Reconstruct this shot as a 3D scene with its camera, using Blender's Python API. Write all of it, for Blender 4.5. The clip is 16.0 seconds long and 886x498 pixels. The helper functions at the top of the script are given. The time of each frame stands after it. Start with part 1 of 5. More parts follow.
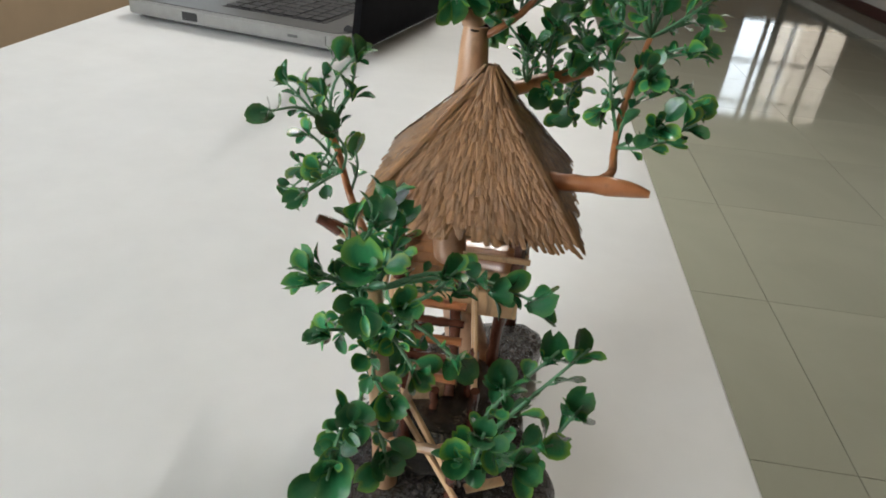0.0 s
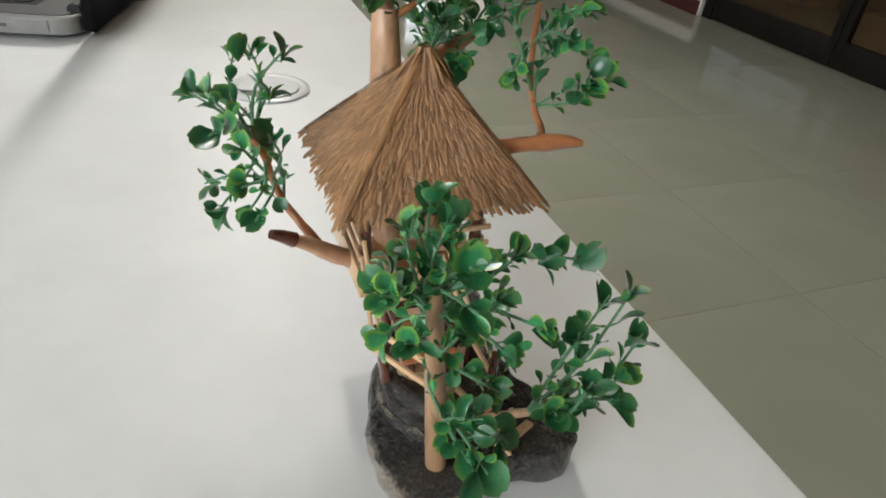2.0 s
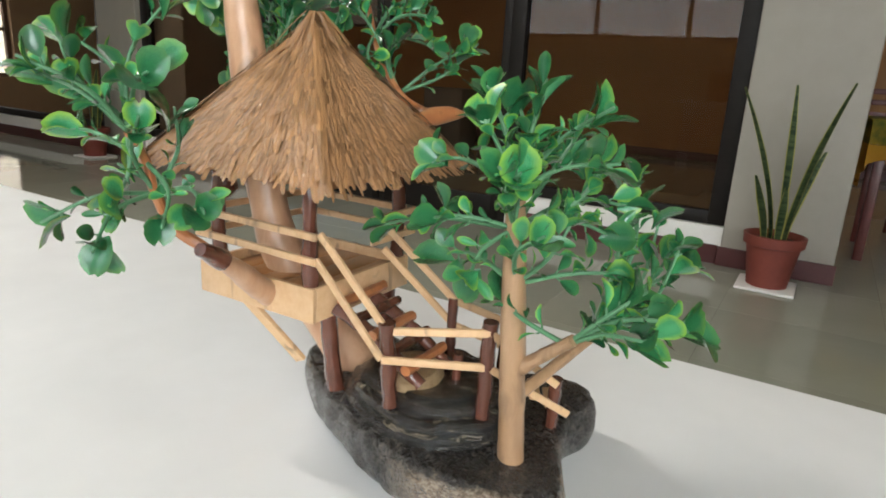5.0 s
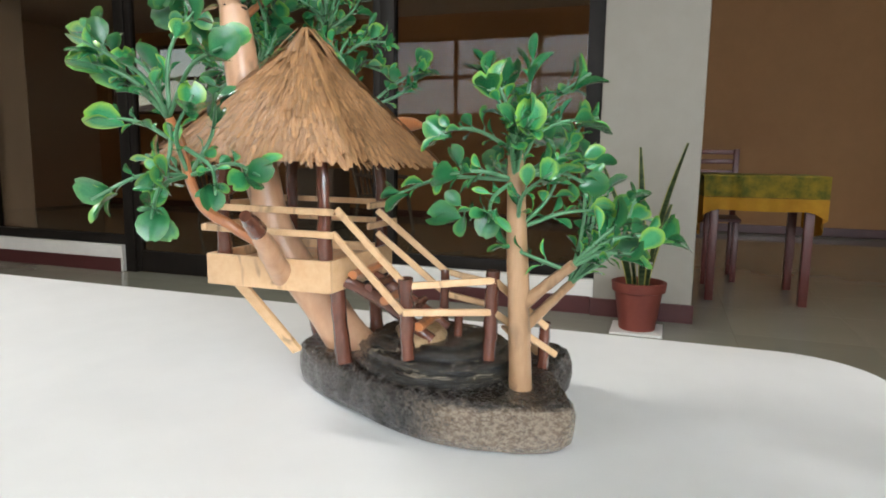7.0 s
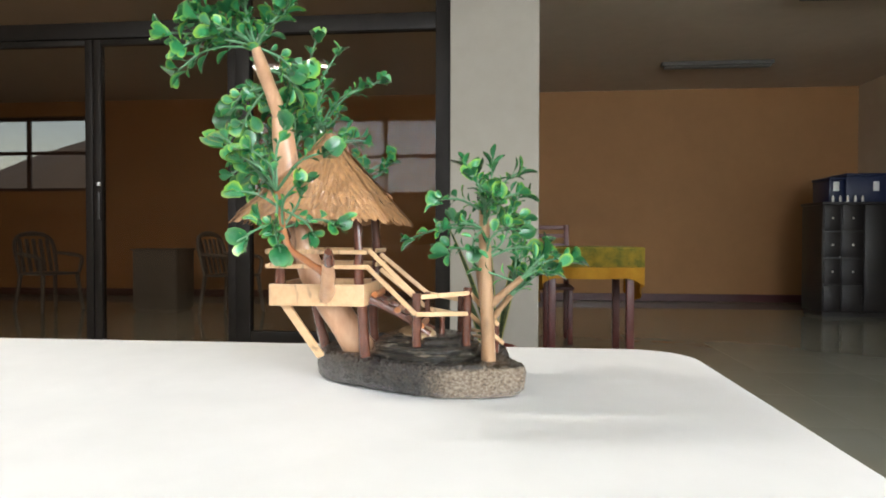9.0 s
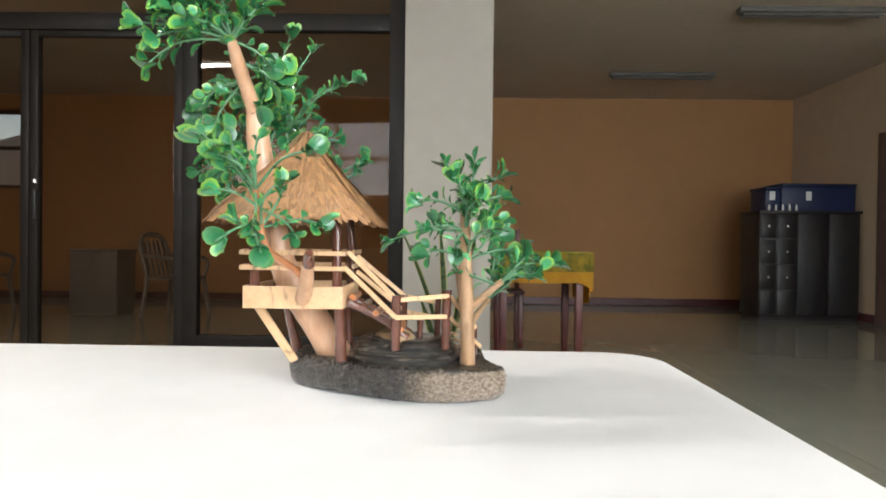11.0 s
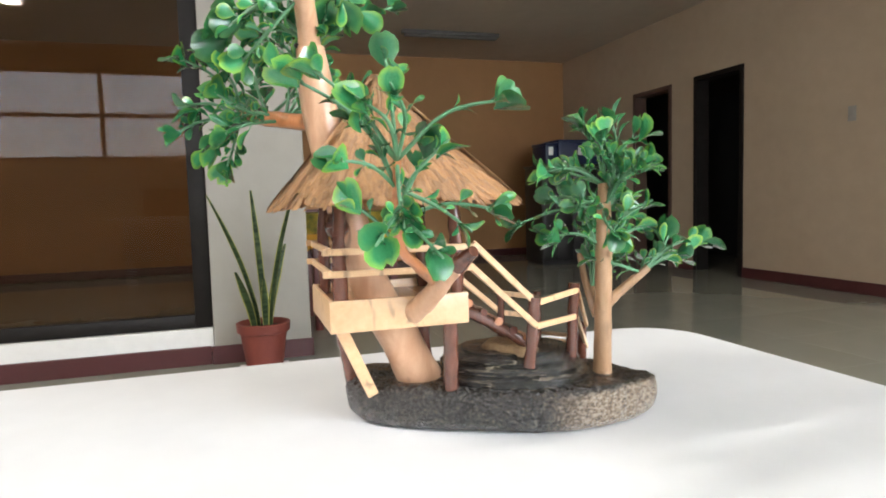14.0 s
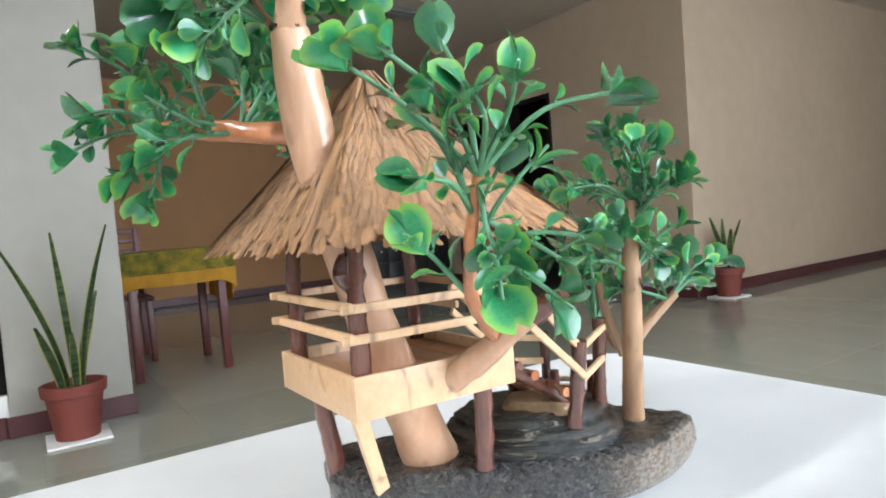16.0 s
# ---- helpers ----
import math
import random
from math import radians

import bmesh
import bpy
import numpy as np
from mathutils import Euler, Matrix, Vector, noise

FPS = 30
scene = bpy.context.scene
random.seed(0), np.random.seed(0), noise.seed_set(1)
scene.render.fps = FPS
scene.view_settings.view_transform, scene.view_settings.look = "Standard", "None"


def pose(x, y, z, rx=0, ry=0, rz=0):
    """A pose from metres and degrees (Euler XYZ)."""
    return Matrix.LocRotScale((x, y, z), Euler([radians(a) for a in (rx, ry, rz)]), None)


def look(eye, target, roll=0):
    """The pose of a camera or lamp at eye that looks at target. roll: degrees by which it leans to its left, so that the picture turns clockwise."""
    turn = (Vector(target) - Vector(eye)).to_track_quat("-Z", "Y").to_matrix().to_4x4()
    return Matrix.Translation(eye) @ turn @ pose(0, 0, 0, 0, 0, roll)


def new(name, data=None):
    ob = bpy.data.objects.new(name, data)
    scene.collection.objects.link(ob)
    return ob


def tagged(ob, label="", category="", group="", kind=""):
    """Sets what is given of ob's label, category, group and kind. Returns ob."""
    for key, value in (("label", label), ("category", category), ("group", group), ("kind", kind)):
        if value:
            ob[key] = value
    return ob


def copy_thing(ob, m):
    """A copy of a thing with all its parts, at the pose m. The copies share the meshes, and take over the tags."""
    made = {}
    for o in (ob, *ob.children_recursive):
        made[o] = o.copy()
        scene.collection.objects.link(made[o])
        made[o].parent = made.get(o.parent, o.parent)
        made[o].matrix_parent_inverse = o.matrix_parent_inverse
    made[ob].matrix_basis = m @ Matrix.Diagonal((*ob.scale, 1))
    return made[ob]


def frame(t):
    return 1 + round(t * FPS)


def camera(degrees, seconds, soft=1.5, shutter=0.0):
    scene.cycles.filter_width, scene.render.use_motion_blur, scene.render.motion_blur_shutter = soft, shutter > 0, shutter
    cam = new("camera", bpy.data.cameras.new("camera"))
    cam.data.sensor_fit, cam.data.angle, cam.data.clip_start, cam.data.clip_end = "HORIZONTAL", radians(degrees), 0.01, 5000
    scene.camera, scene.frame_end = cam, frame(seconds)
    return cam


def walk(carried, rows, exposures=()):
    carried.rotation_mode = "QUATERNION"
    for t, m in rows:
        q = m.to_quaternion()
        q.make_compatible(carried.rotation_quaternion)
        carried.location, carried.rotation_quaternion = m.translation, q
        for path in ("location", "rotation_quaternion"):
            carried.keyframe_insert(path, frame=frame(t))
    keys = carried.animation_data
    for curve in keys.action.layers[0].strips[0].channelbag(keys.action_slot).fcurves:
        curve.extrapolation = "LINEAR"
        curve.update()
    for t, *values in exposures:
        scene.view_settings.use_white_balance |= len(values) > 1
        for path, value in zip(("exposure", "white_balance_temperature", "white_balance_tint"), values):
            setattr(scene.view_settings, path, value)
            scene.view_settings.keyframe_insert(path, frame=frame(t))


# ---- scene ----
import itertools

# ---- camera ----
cam = camera(69.3, 16.0, soft=1.8)
PATH = [
    (0, (0.012, -0.208, 0.974), (-0.126, 1.494, -0.067), 5.6),
    (0.5, (-0.009, -0.201, 0.984), (-0.049, 1.483, -0.095), 4.6),
    (1, (-0.02, -0.212, 0.982), (0.123, 1.415, -0.172), 7.0),
    (1.5, (-0.054, -0.211, 0.98), (0.337, 1.415, -0.117), 6.6),
    (2, (-0.087, -0.197, 0.981), (0.578, 1.333, -0.122), 6.4),
    (2.5, (-0.13, -0.189, 0.968), (0.784, 1.271, -0.048), 6.0),
    (3, (-0.163, -0.191, 0.966), (0.927, 1.221, 0.062), 6.1),
    (3.5, (-0.173, -0.181, 0.946), (0.996, 1.18, 0.063), 5.3),
    (4, (-0.167, -0.15, 0.927), (1.155, 1.124, 0.134), 4.5),
    (4.5, (-0.175, -0.123, 0.904), (1.324, 1.027, 0.247), 3.5),
    (5, (-0.183, -0.115, 0.886), (1.486, 0.851, 0.355), 3.4),
    (5.2, (-0.185, -0.112, 0.87), (1.505, 0.869, 0.441), 2.8),
    (7.3, (-0.268, -0.084, 0.852), (1.644, 0.45, 0.61), 0.6),
    (7.5, (-0.292, -0.076, 0.853), (1.647, 0.364, 0.636), 0.7),
    (8, (-0.341, -0.065, 0.85), (1.625, 0.268, 0.694), 0.3),
    (8.5, (-0.377, -0.064, 0.848), (1.598, 0.218, 0.712), 0.4),
    (9, (-0.387, -0.056, 0.84), (1.603, 0.136, 0.805), 0.1),
    (9.2, (-0.393, -0.059, 0.84), (1.597, 0.143, 0.84), -0.8),
    (11.5, (-0.374, -0.016, 0.838), (1.625, -0.035, 0.777), 0.8),
    (12, (-0.353, 0.025, 0.836), (1.64, -0.082, 0.708), 0.2),
    (12.5, (-0.321, 0.063, 0.855), (1.639, -0.28, 0.648), -0.2),
    (13, (-0.297, 0.072, 0.837), (1.635, -0.412, 0.659), -0.6),
    (13.5, (-0.282, 0.092, 0.841), (1.636, -0.444, 0.65), -1.2),
    (14, (-0.271, 0.111, 0.851), (1.629, -0.495, 0.695), -1.6),
    (14.5, (-0.252, 0.113, 0.852), (1.598, -0.633, 0.703), -1.4),
    (15, (-0.226, 0.125, 0.855), (1.563, -0.758, 0.72), -2.1),
    (15.5, (-0.203, 0.137, 0.856), (1.521, -0.875, 0.786), -3.6),
    (16, (-0.187, 0.151, 0.855), (1.483, -0.944, 0.756), -4.4),
]
EXPOSURES = [(0.0, -0.37, 6550, 9), (1.5, -0.36, 6550, 9), (3.5, -0.28, 6500, 9), (5.0, 0.0, 6550, 9), (8.0, 0.3, 6350, 10), (9.0, 0.46, 6550, 10), (13.5, 0.6, 6500, 12), (16.0, 0.73, 5850, 9)]
walk(cam, [(t, look(eye, target, roll)) for t, eye, target, roll in PATH], EXPOSURES)

# ---- plan, in metres ----
TABLE_Z = 0.75
GLASS_X = 3.35          # glazed partition
BACK_X = 8.4            # wall of the hall behind it
RIGHT_Y = -4.6          # wall with the two doorways
WEST_X = -1.9           # window wall
NORTH_Y, SOUTH_Y = 9.2, -11.0
CEIL_Z = 2.81

# ---- world and light ----
world = bpy.data.worlds.new("sky_world")
scene.world = world
world.use_nodes = True
wn = world.node_tree.nodes
sky = wn.new("ShaderNodeTexSky")
sky.sky_type, sky.sun_disc = "NISHITA", False
sky.sun_elevation, sky.sun_rotation = radians(48), radians(200)
wn["Background"].inputs["Strength"].default_value = 0.14
world.node_tree.links.new(sky.outputs["Color"], wn["Background"].inputs["Color"])


def area_lamp(name, m, sx, sy, power, colour):
    data = bpy.data.lights.new(name, "AREA")
    data.shape, data.size, data.size_y, data.energy, data.color = "RECTANGLE", sx, sy, power, colour
    ob = new(name, data)
    ob.matrix_world = m
    return ob


# daylight in the openings of the window walls
DAY = (0.90, 0.96, 1.0)
# the first lamp is an added fill, brightening the doorway wall and floor
for y, z, wide, high, power in ((-5.7, 1.6, 2.6, 1.5, 40), (-1.75, 1.6, 2.7, 1.5, 104), (2.27, 2.02, 3.6, 1.1, 34)):
    area_lamp("window_and_fill_light", look((WEST_X - 0.16, y, z), (0, y, z)), wide, high, power, DAY)
area_lamp("window_and_fill_light", look((3.70, NORTH_Y + 0.16, 1.21), (3.70, 0, 1.21)), 1.46, 1.38, 24, DAY)
# lit fluorescent batten over the desk
LIT = ((0.25, 1.85, 88),)
for x, y, power in LIT:
    area_lamp("batten_light", look((x, y + 0.6, CEIL_Z - 0.085), (x, y + 0.6, 0)), 0.10, 1.12, power, (1.0, 0.97, 0.92))


# ---- materials ----
def material(name, colour, rough=0.5, metal=0.0, spec=0.5, coat=0.0):
    m = bpy.data.materials.new(name)
    m.use_nodes = True
    b = m.node_tree.nodes["Principled BSDF"]
    b.inputs["Base Color"].default_value = (*colour, 1)
    b.inputs["Roughness"].default_value = rough
    b.inputs["Metallic"].default_value = metal
    b.inputs["Specular IOR Level"].default_value = spec
    b.inputs["Coat Weight"].default_value = coat
    b.inputs["Coat Roughness"].default_value = 0.08
    return m


def node(m, kind, **values):
    n = m.node_tree.nodes.new(kind)
    for key, value in values.items():
        n.inputs[key.replace("_", " ")].default_value = value
    return n


def link(m, a, b):
    m.node_tree.links.new(a, b)


def bsdf(m):
    return m.node_tree.nodes["Principled BSDF"]


def coords(m, kind="Object", scale=(1, 1, 1)):
    c = m.node_tree.nodes.new("ShaderNodeTexCoord")
    s = m.node_tree.nodes.new("ShaderNodeMapping")
    s.inputs["Scale"].default_value = scale
    link(m, c.outputs[kind], s.inputs["Vector"])
    return s.outputs["Vector"]


def ramp(m, fac, stops):
    r = m.node_tree.nodes.new("ShaderNodeValToRGB")
    while len(r.color_ramp.elements) < len(stops):
        r.color_ramp.elements.new(0.5)
    for e, (p, c) in zip(r.color_ramp.elements, stops):
        e.position, e.color = p, (*c, 1)
    link(m, fac, r.inputs["Fac"])
    return r.outputs["Color"]


def noise_tex(m, vec, scale, detail=4.0, rough=0.6, distort=0.0):
    n = node(m, "ShaderNodeTexNoise", Scale=scale, Detail=detail, Roughness=rough, Distortion=distort)
    link(m, vec, n.inputs["Vector"])
    return n.outputs["Fac"]


def mix(m, fac, a, b, mode="MIX"):
    n = m.node_tree.nodes.new("ShaderNodeMix")
    n.data_type, n.blend_type = "RGBA", mode
    for slot, v in ((0, fac), (6, a), (7, b)):
        if isinstance(v, (int, float)):
            n.inputs[slot].default_value = v
        elif isinstance(v, tuple):
            n.inputs[slot].default_value = (*v, 1)
        else:
            link(m, v, n.inputs[slot])
    return n.outputs[2]


def bump(m, height, strength, distance):
    b = node(m, "ShaderNodeBump", Strength=strength, Distance=distance)
    link(m, height, b.inputs["Height"])
    link(m, b.outputs["Normal"], bsdf(m).inputs["Normal"])
    link(m, b.outputs["Normal"], bsdf(m).inputs["Coat Normal"])


def value_range(m, fac, lo, hi):
    n = node(m, "ShaderNodeMapRange")
    n.inputs[3].default_value, n.inputs[4].default_value = lo, hi
    link(m, fac, n.inputs[0])
    return n.outputs[0]


def mottled(name, a, b, scale, rough, rough2=None, bumpy=0.0, dist=0.001, coat=0.0, stretch=(1, 1, 1), spec=0.5, detail=5.0):
    """A material whose colour wanders between two tones, with a finer second scale and relief."""
    m = material(name, a, rough, spec=spec, coat=coat)
    v = coords(m, "Object", stretch)
    big, fine = noise_tex(m, v, scale, detail), noise_tex(m, v, scale * 6, 3)
    c = ramp(m, big, [(0.32, a), (0.68, b)])
    c = mix(m, value_range(m, fine, 0.0, 0.35), c, tuple(0.55 * k for k in a))
    link(m, c, bsdf(m).inputs["Base Color"])
    if rough2 is not None:
        link(m, value_range(m, big, rough, rough2), bsdf(m).inputs["Roughness"])
    if bumpy:
        bump(m, fine, bumpy, dist)
    return m


def random_tint(m, colour_socket, lo, hi):
    """Vary the brightness from piece to piece."""
    o, g = m.node_tree.nodes.new("ShaderNodeObjectInfo"), m.node_tree.nodes.new("ShaderNodeNewGeometry")
    add = m.node_tree.nodes.new("ShaderNodeMath")
    add.operation = "ADD"
    link(m, o.outputs["Random"], add.inputs[0])
    link(m, g.outputs["Random Per Island"], add.inputs[1])
    fr = m.node_tree.nodes.new("ShaderNodeMath")
    fr.operation = "FRACT"
    link(m, add.outputs[0], fr.inputs[0])
    h = node(m, "ShaderNodeHueSaturation")
    link(m, value_range(m, fr.outputs[0], lo, hi), h.inputs["Value"])
    link(m, colour_socket, h.inputs["Color"])
    return h.outputs["Color"], fr.outputs[0]


def wood(name, a, b, scale, rough, coat=0.0, stretch=(1, 1, 12), lo=0.85, hi=1.12, relief=0.25):
    m = material(name, a, rough, coat=coat)
    v = coords(m, "Object", stretch)
    grain, blot = noise_tex(m, v, scale, 6, 0.65, 0.4), noise_tex(m, coords(m, "Object"), scale * 0.35, 3)
    c = ramp(m, grain, [(0.3, a), (0.7, b)])
    c = mix(m, value_range(m, blot, 0.0, 0.4), c, tuple(0.6 * k for k in a))
    flecks = noise_tex(m, coords(m, "Object", (1, 1, 0.5)), scale * 0.55, 2, 0.5, 0.8)
    c = mix(m, ramp(m, flecks, [(0.60, (0, 0, 0)), (0.74, (0.75, 0.75, 0.75))]), c, tuple(0.28 * k for k in a))
    c, _ = random_tint(m, c, lo, hi)
    link(m, c, bsdf(m).inputs["Base Color"])
    bump(m, grain, relief, 0.0006)
    return m


M = {}
M["laminate"] = mottled("white_laminate", (0.80, 0.80, 0.79), (0.77, 0.775, 0.77), 3.0, 0.42, 0.50, 0.02, 0.0003, spec=0.32)
M["wall"] = mottled("tan_wall_paint", (0.46, 0.345, 0.235), (0.43, 0.32, 0.215), 1.2, 0.7, bumpy=0.1, dist=0.002)
M["backwall"] = mottled("orange_tan_wall_paint", (0.37, 0.185, 0.066), (0.335, 0.165, 0.058), 1.2, 0.7, bumpy=0.1, dist=0.002)
M["pillar"] = mottled("cream_pillar_paint", (0.32, 0.295, 0.25), (0.30, 0.275, 0.235), 1.4, 0.6, bumpy=0.1, dist=0.002)
M["ceiling"] = mottled("ceiling_paint", (0.54, 0.445, 0.34), (0.50, 0.41, 0.315), 1.0, 0.85)
M["maroon"] = mottled("maroon_skirting_paint", (0.085, 0.022, 0.022), (0.065, 0.018, 0.018), 6.0, 0.35)
M["plinth"] = mottled("white_plinth_paint", (0.76, 0.74, 0.70), (0.72, 0.70, 0.66), 3.0, 0.5)
M["frame"] = mottled("black_window_frame", (0.009, 0.007, 0.006), (0.014, 0.011, 0.009), 8.0, 0.5, spec=0.2)
M["black"] = mottled("black_plastic", (0.012, 0.012, 0.013), (0.02, 0.02, 0.022), 40.0, 0.45)
M["lid"] = mottled("matt_black_lid", (0.007, 0.007, 0.008), (0.011, 0.011, 0.013), 40.0, 0.75, spec=0.06)
# near-black: the shade inside the unlit room is put into the colour
M["dark"] = material("near_black_unlit_room", (0.02, 0.016, 0.014), 0.8)
M["grommet"] = mottled("grey_plastic", (0.60, 0.61, 0.60), (0.56, 0.57, 0.56), 30.0, 0.4)
M["cloth"] = mottled("patterned_tablecloth", (0.10, 0.13, 0.02), (0.55, 0.36, 0.03), 14.0, 0.85, bumpy=0.2, dist=0.004)
M["yellow"] = mottled("yellow_cloth_hem", (0.72, 0.38, 0.03), (0.60, 0.28, 0.02), 10.0, 0.85)
M["redwood"] = mottled("red_stained_wood", (0.11, 0.022, 0.015), (0.07, 0.015, 0.011), 10.0, 0.4)
M["terracotta"] = mottled("terracotta", (0.19, 0.040, 0.024), (0.15, 0.030, 0.019), 14.0, 0.6, bumpy=0.15, dist=0.002)
M["saucer"] = mottled("white_saucer", (0.74, 0.72, 0.68), (0.68, 0.66, 0.62), 12.0, 0.5)
M["soil"] = mottled("soil", (0.05, 0.03, 0.02), (0.09, 0.06, 0.04), 60.0, 0.95, bumpy=0.8, dist=0.01)
M["cabinet"] = mottled("dark_cabinet_lacquer", (0.012, 0.010, 0.010), (0.018, 0.015, 0.014), 5.0, 0.4)
M["blue"] = mottled("blue_plastic", (0.009, 0.018, 0.065), (0.007, 0.014, 0.05), 8.0, 0.4)
M["whiteplastic"] = mottled("white_plastic", (0.7, 0.69, 0.66), (0.64, 0.63, 0.6), 10.0, 0.4)
# white plastic darkened in colour, as it looks dim behind the tinted glass
M["dimmed"] = mottled("dimmed_white_plastic", (0.12, 0.11, 0.10), (0.09, 0.085, 0.08), 10.0, 0.5)
M["batten"] = mottled("dark_grey_batten", (0.12, 0.11, 0.095), (0.10, 0.09, 0.08), 6.0, 0.6)
M["tube"] = material("lit_fluorescent_tube", (0.9, 0.9, 0.88), 0.4)
bsdf(M["tube"]).inputs["Emission Color"].default_value = (1.0, 0.97, 0.92, 1)
bsdf(M["tube"]).inputs["Emission Strength"].default_value = 3.0
M["steel"] = material("brushed_steel", (0.6, 0.6, 0.6), 0.3, metal=1.0)
M["silver"] = mottled("silver_laptop_shell", (0.32, 0.315, 0.30), (0.28, 0.275, 0.265), 60.0, 0.42)
M["deckgrey"] = mottled("brushed_grey_palmrest", (0.11, 0.108, 0.105), (0.09, 0.09, 0.09), 30.0, 0.38, stretch=(1, 30, 1))
M["key"] = mottled("black_key_plastic", (0.010, 0.010, 0.011), (0.016, 0.016, 0.018), 90.0, 0.5)
M["windowwood"] = mottled("brown_window_frame", (0.10, 0.05, 0.035), (0.07, 0.035, 0.025), 8.0, 0.5)

# tinted glazing
M["glass"] = material("tinted_glass", (0.53, 0.42, 0.32), 0.0)
bsdf(M["glass"]).inputs["Transmission Weight"].default_value = 1.0
bsdf(M["glass"]).inputs["IOR"].default_value = 1.34
M["clear"] = material("window_glass", (0.95, 0.96, 0.96), 0.0)
bsdf(M["clear"]).inputs["Transmission Weight"].default_value = 1.0

# polished floor tiles
m = M["tile"] = material("polished_floor_tile", (0.42, 0.40, 0.34), 0.12)
v = coords(m, "Object")
c = ramp(m, noise_tex(m, v, 1.6, 6, 0.6, 0.6), [(0.3, (0.268, 0.268, 0.212)), (0.7, (0.308, 0.308, 0.247))])
c, _ = random_tint(m, c, 0.96, 1.04)
link(m, c, bsdf(m).inputs["Base Color"])
link(m, value_range(m, noise_tex(m, v, 9, 4), 0.035, 0.085), bsdf(m).inputs["Roughness"])
M["grout"] = mottled("tile_grout", (0.27, 0.258, 0.20), (0.235, 0.225, 0.18), 20.0, 0.25)

# model timber, thatch, stone
M["stick"] = wood("pale_craft_stick", (0.70, 0.46, 0.26), (0.60, 0.36, 0.18), 260.0, 0.38, coat=0.25, stretch=(1, 1, 1), lo=0.85, hi=1.1)
M["plank"] = wood("varnished_deck_plank", (0.50, 0.24, 0.09), (0.36, 0.15, 0.05), 180.0, 0.3, coat=0.5, stretch=(6, 1, 1))
M["trunk"] = wood("varnished_peeled_branch", (0.60, 0.365, 0.225), (0.44, 0.23, 0.12), 170.0, 0.36, coat=0.35, stretch=(1, 1, 0.25))
M["twig"] = wood("orange_twig", (0.54, 0.215, 0.085), (0.42, 0.145, 0.052), 200.0, 0.3, coat=0.5, stretch=(1, 1, 0.3))
M["postwood"] = wood("pale_twig_post", (0.42, 0.255, 0.14), (0.29, 0.165, 0.085), 200.0, 0.35, coat=0.4, stretch=(1, 1, 0.2))
M["bark"] = wood("dark_red_brown_twig", (0.085, 0.026, 0.016), (0.165, 0.057, 0.033), 220.0, 0.22, coat=0.8, stretch=(1, 1, 0.3), relief=0.5)
M["cut"] = mottled("cut_twig_end", (0.5, 0.3, 0.14), (0.4, 0.22, 0.1), 300.0, 0.5)
M["wire"] = material("dark_binding_wire", (0.03, 0.02, 0.012), 0.4)

m = M["thatch"] = material("thatch_straw", (0.36, 0.20, 0.08), 0.42, coat=1.0)
bsdf(m).inputs["Coat Roughness"].default_value = 0.13
v = coords(m, "UV", (30, 2.4, 1))
g = noise_tex(m, v, 6.0, 6, 0.7)
c = ramp(m, g, [(0.25, (0.24, 0.098, 0.034)), (0.5, (0.41, 0.205, 0.080)), (0.8, (0.56, 0.34, 0.165))])
c, _ = random_tint(m, c, 0.66, 1.16)
link(m, c, bsdf(m).inputs["Base Color"])
bump(m, g, 0.5, 0.0006)

m = M["stone"] = material("varnished_speckled_stone", (0.08, 0.07, 0.06), 0.3, coat=1.0)
v = coords(m, "Object")
patch = noise_tex(m, v, 26, 4, 0.6)
speck = noise_tex(m, coords(m, "Object", (1, 1, 1.4)), 520, 6, 0.78)
dark = ramp(m, speck, [(0.46, (0.005, 0.004, 0.004)), (0.57, (0.027, 0.019, 0.013)), (0.70, (0.20, 0.150, 0.098))])
pale = ramp(m, speck, [(0.36, (0.05, 0.036, 0.025)), (0.48, (0.19, 0.140, 0.095)), (0.62, (0.28, 0.215, 0.15))])
sep = m.node_tree.nodes.new("ShaderNodeSeparateXYZ")
link(m, v, sep.inputs[0])
side = node(m, "ShaderNodeMath")
side.operation = "MULTIPLY_ADD"
link(m, sep.outputs["Y"], side.inputs[0])
side.inputs[1].default_value, side.inputs[2].default_value = -55.0, -0.45
both = m.node_tree.nodes.new("ShaderNodeMath")
both.operation = "MULTIPLY"
link(m, side.outputs[0], both.inputs[0])
link(m, value_range(m, patch, 0.5, 1.5), both.inputs[1])
rim = node(m, "ShaderNodeMapRange")
rim.inputs[1].default_value, rim.inputs[2].default_value = 0.0150, 0.0185
rim.inputs[3].default_value, rim.inputs[4].default_value = 1.0, 0.0
link(m, sep.outputs["Z"], rim.inputs[0])
third = m.node_tree.nodes.new("ShaderNodeMath")
third.operation, third.use_clamp = "MULTIPLY", True
link(m, both.outputs[0], third.inputs[0])
link(m, rim.outputs[0], third.inputs[1])
west = node(m, "ShaderNodeMapRange")
west.inputs[1].default_value, west.inputs[2].default_value = -0.012, 0.010
west.inputs[3].default_value, west.inputs[4].default_value = 1.0, 0.0
link(m, sep.outputs["X"], west.inputs[0])
fourth = m.node_tree.nodes.new("ShaderNodeMath")
fourth.operation = "MULTIPLY"
link(m, third.outputs[0], fourth.inputs[0])
link(m, west.outputs[0], fourth.inputs[1])
link(m, mix(m, fourth.outputs[0], dark, pale), bsdf(m).inputs["Base Color"])
link(m, value_range(m, speck, 0.12, 0.42), bsdf(m).inputs["Roughness"])
bump(m, speck, 0.75, 0.0018)

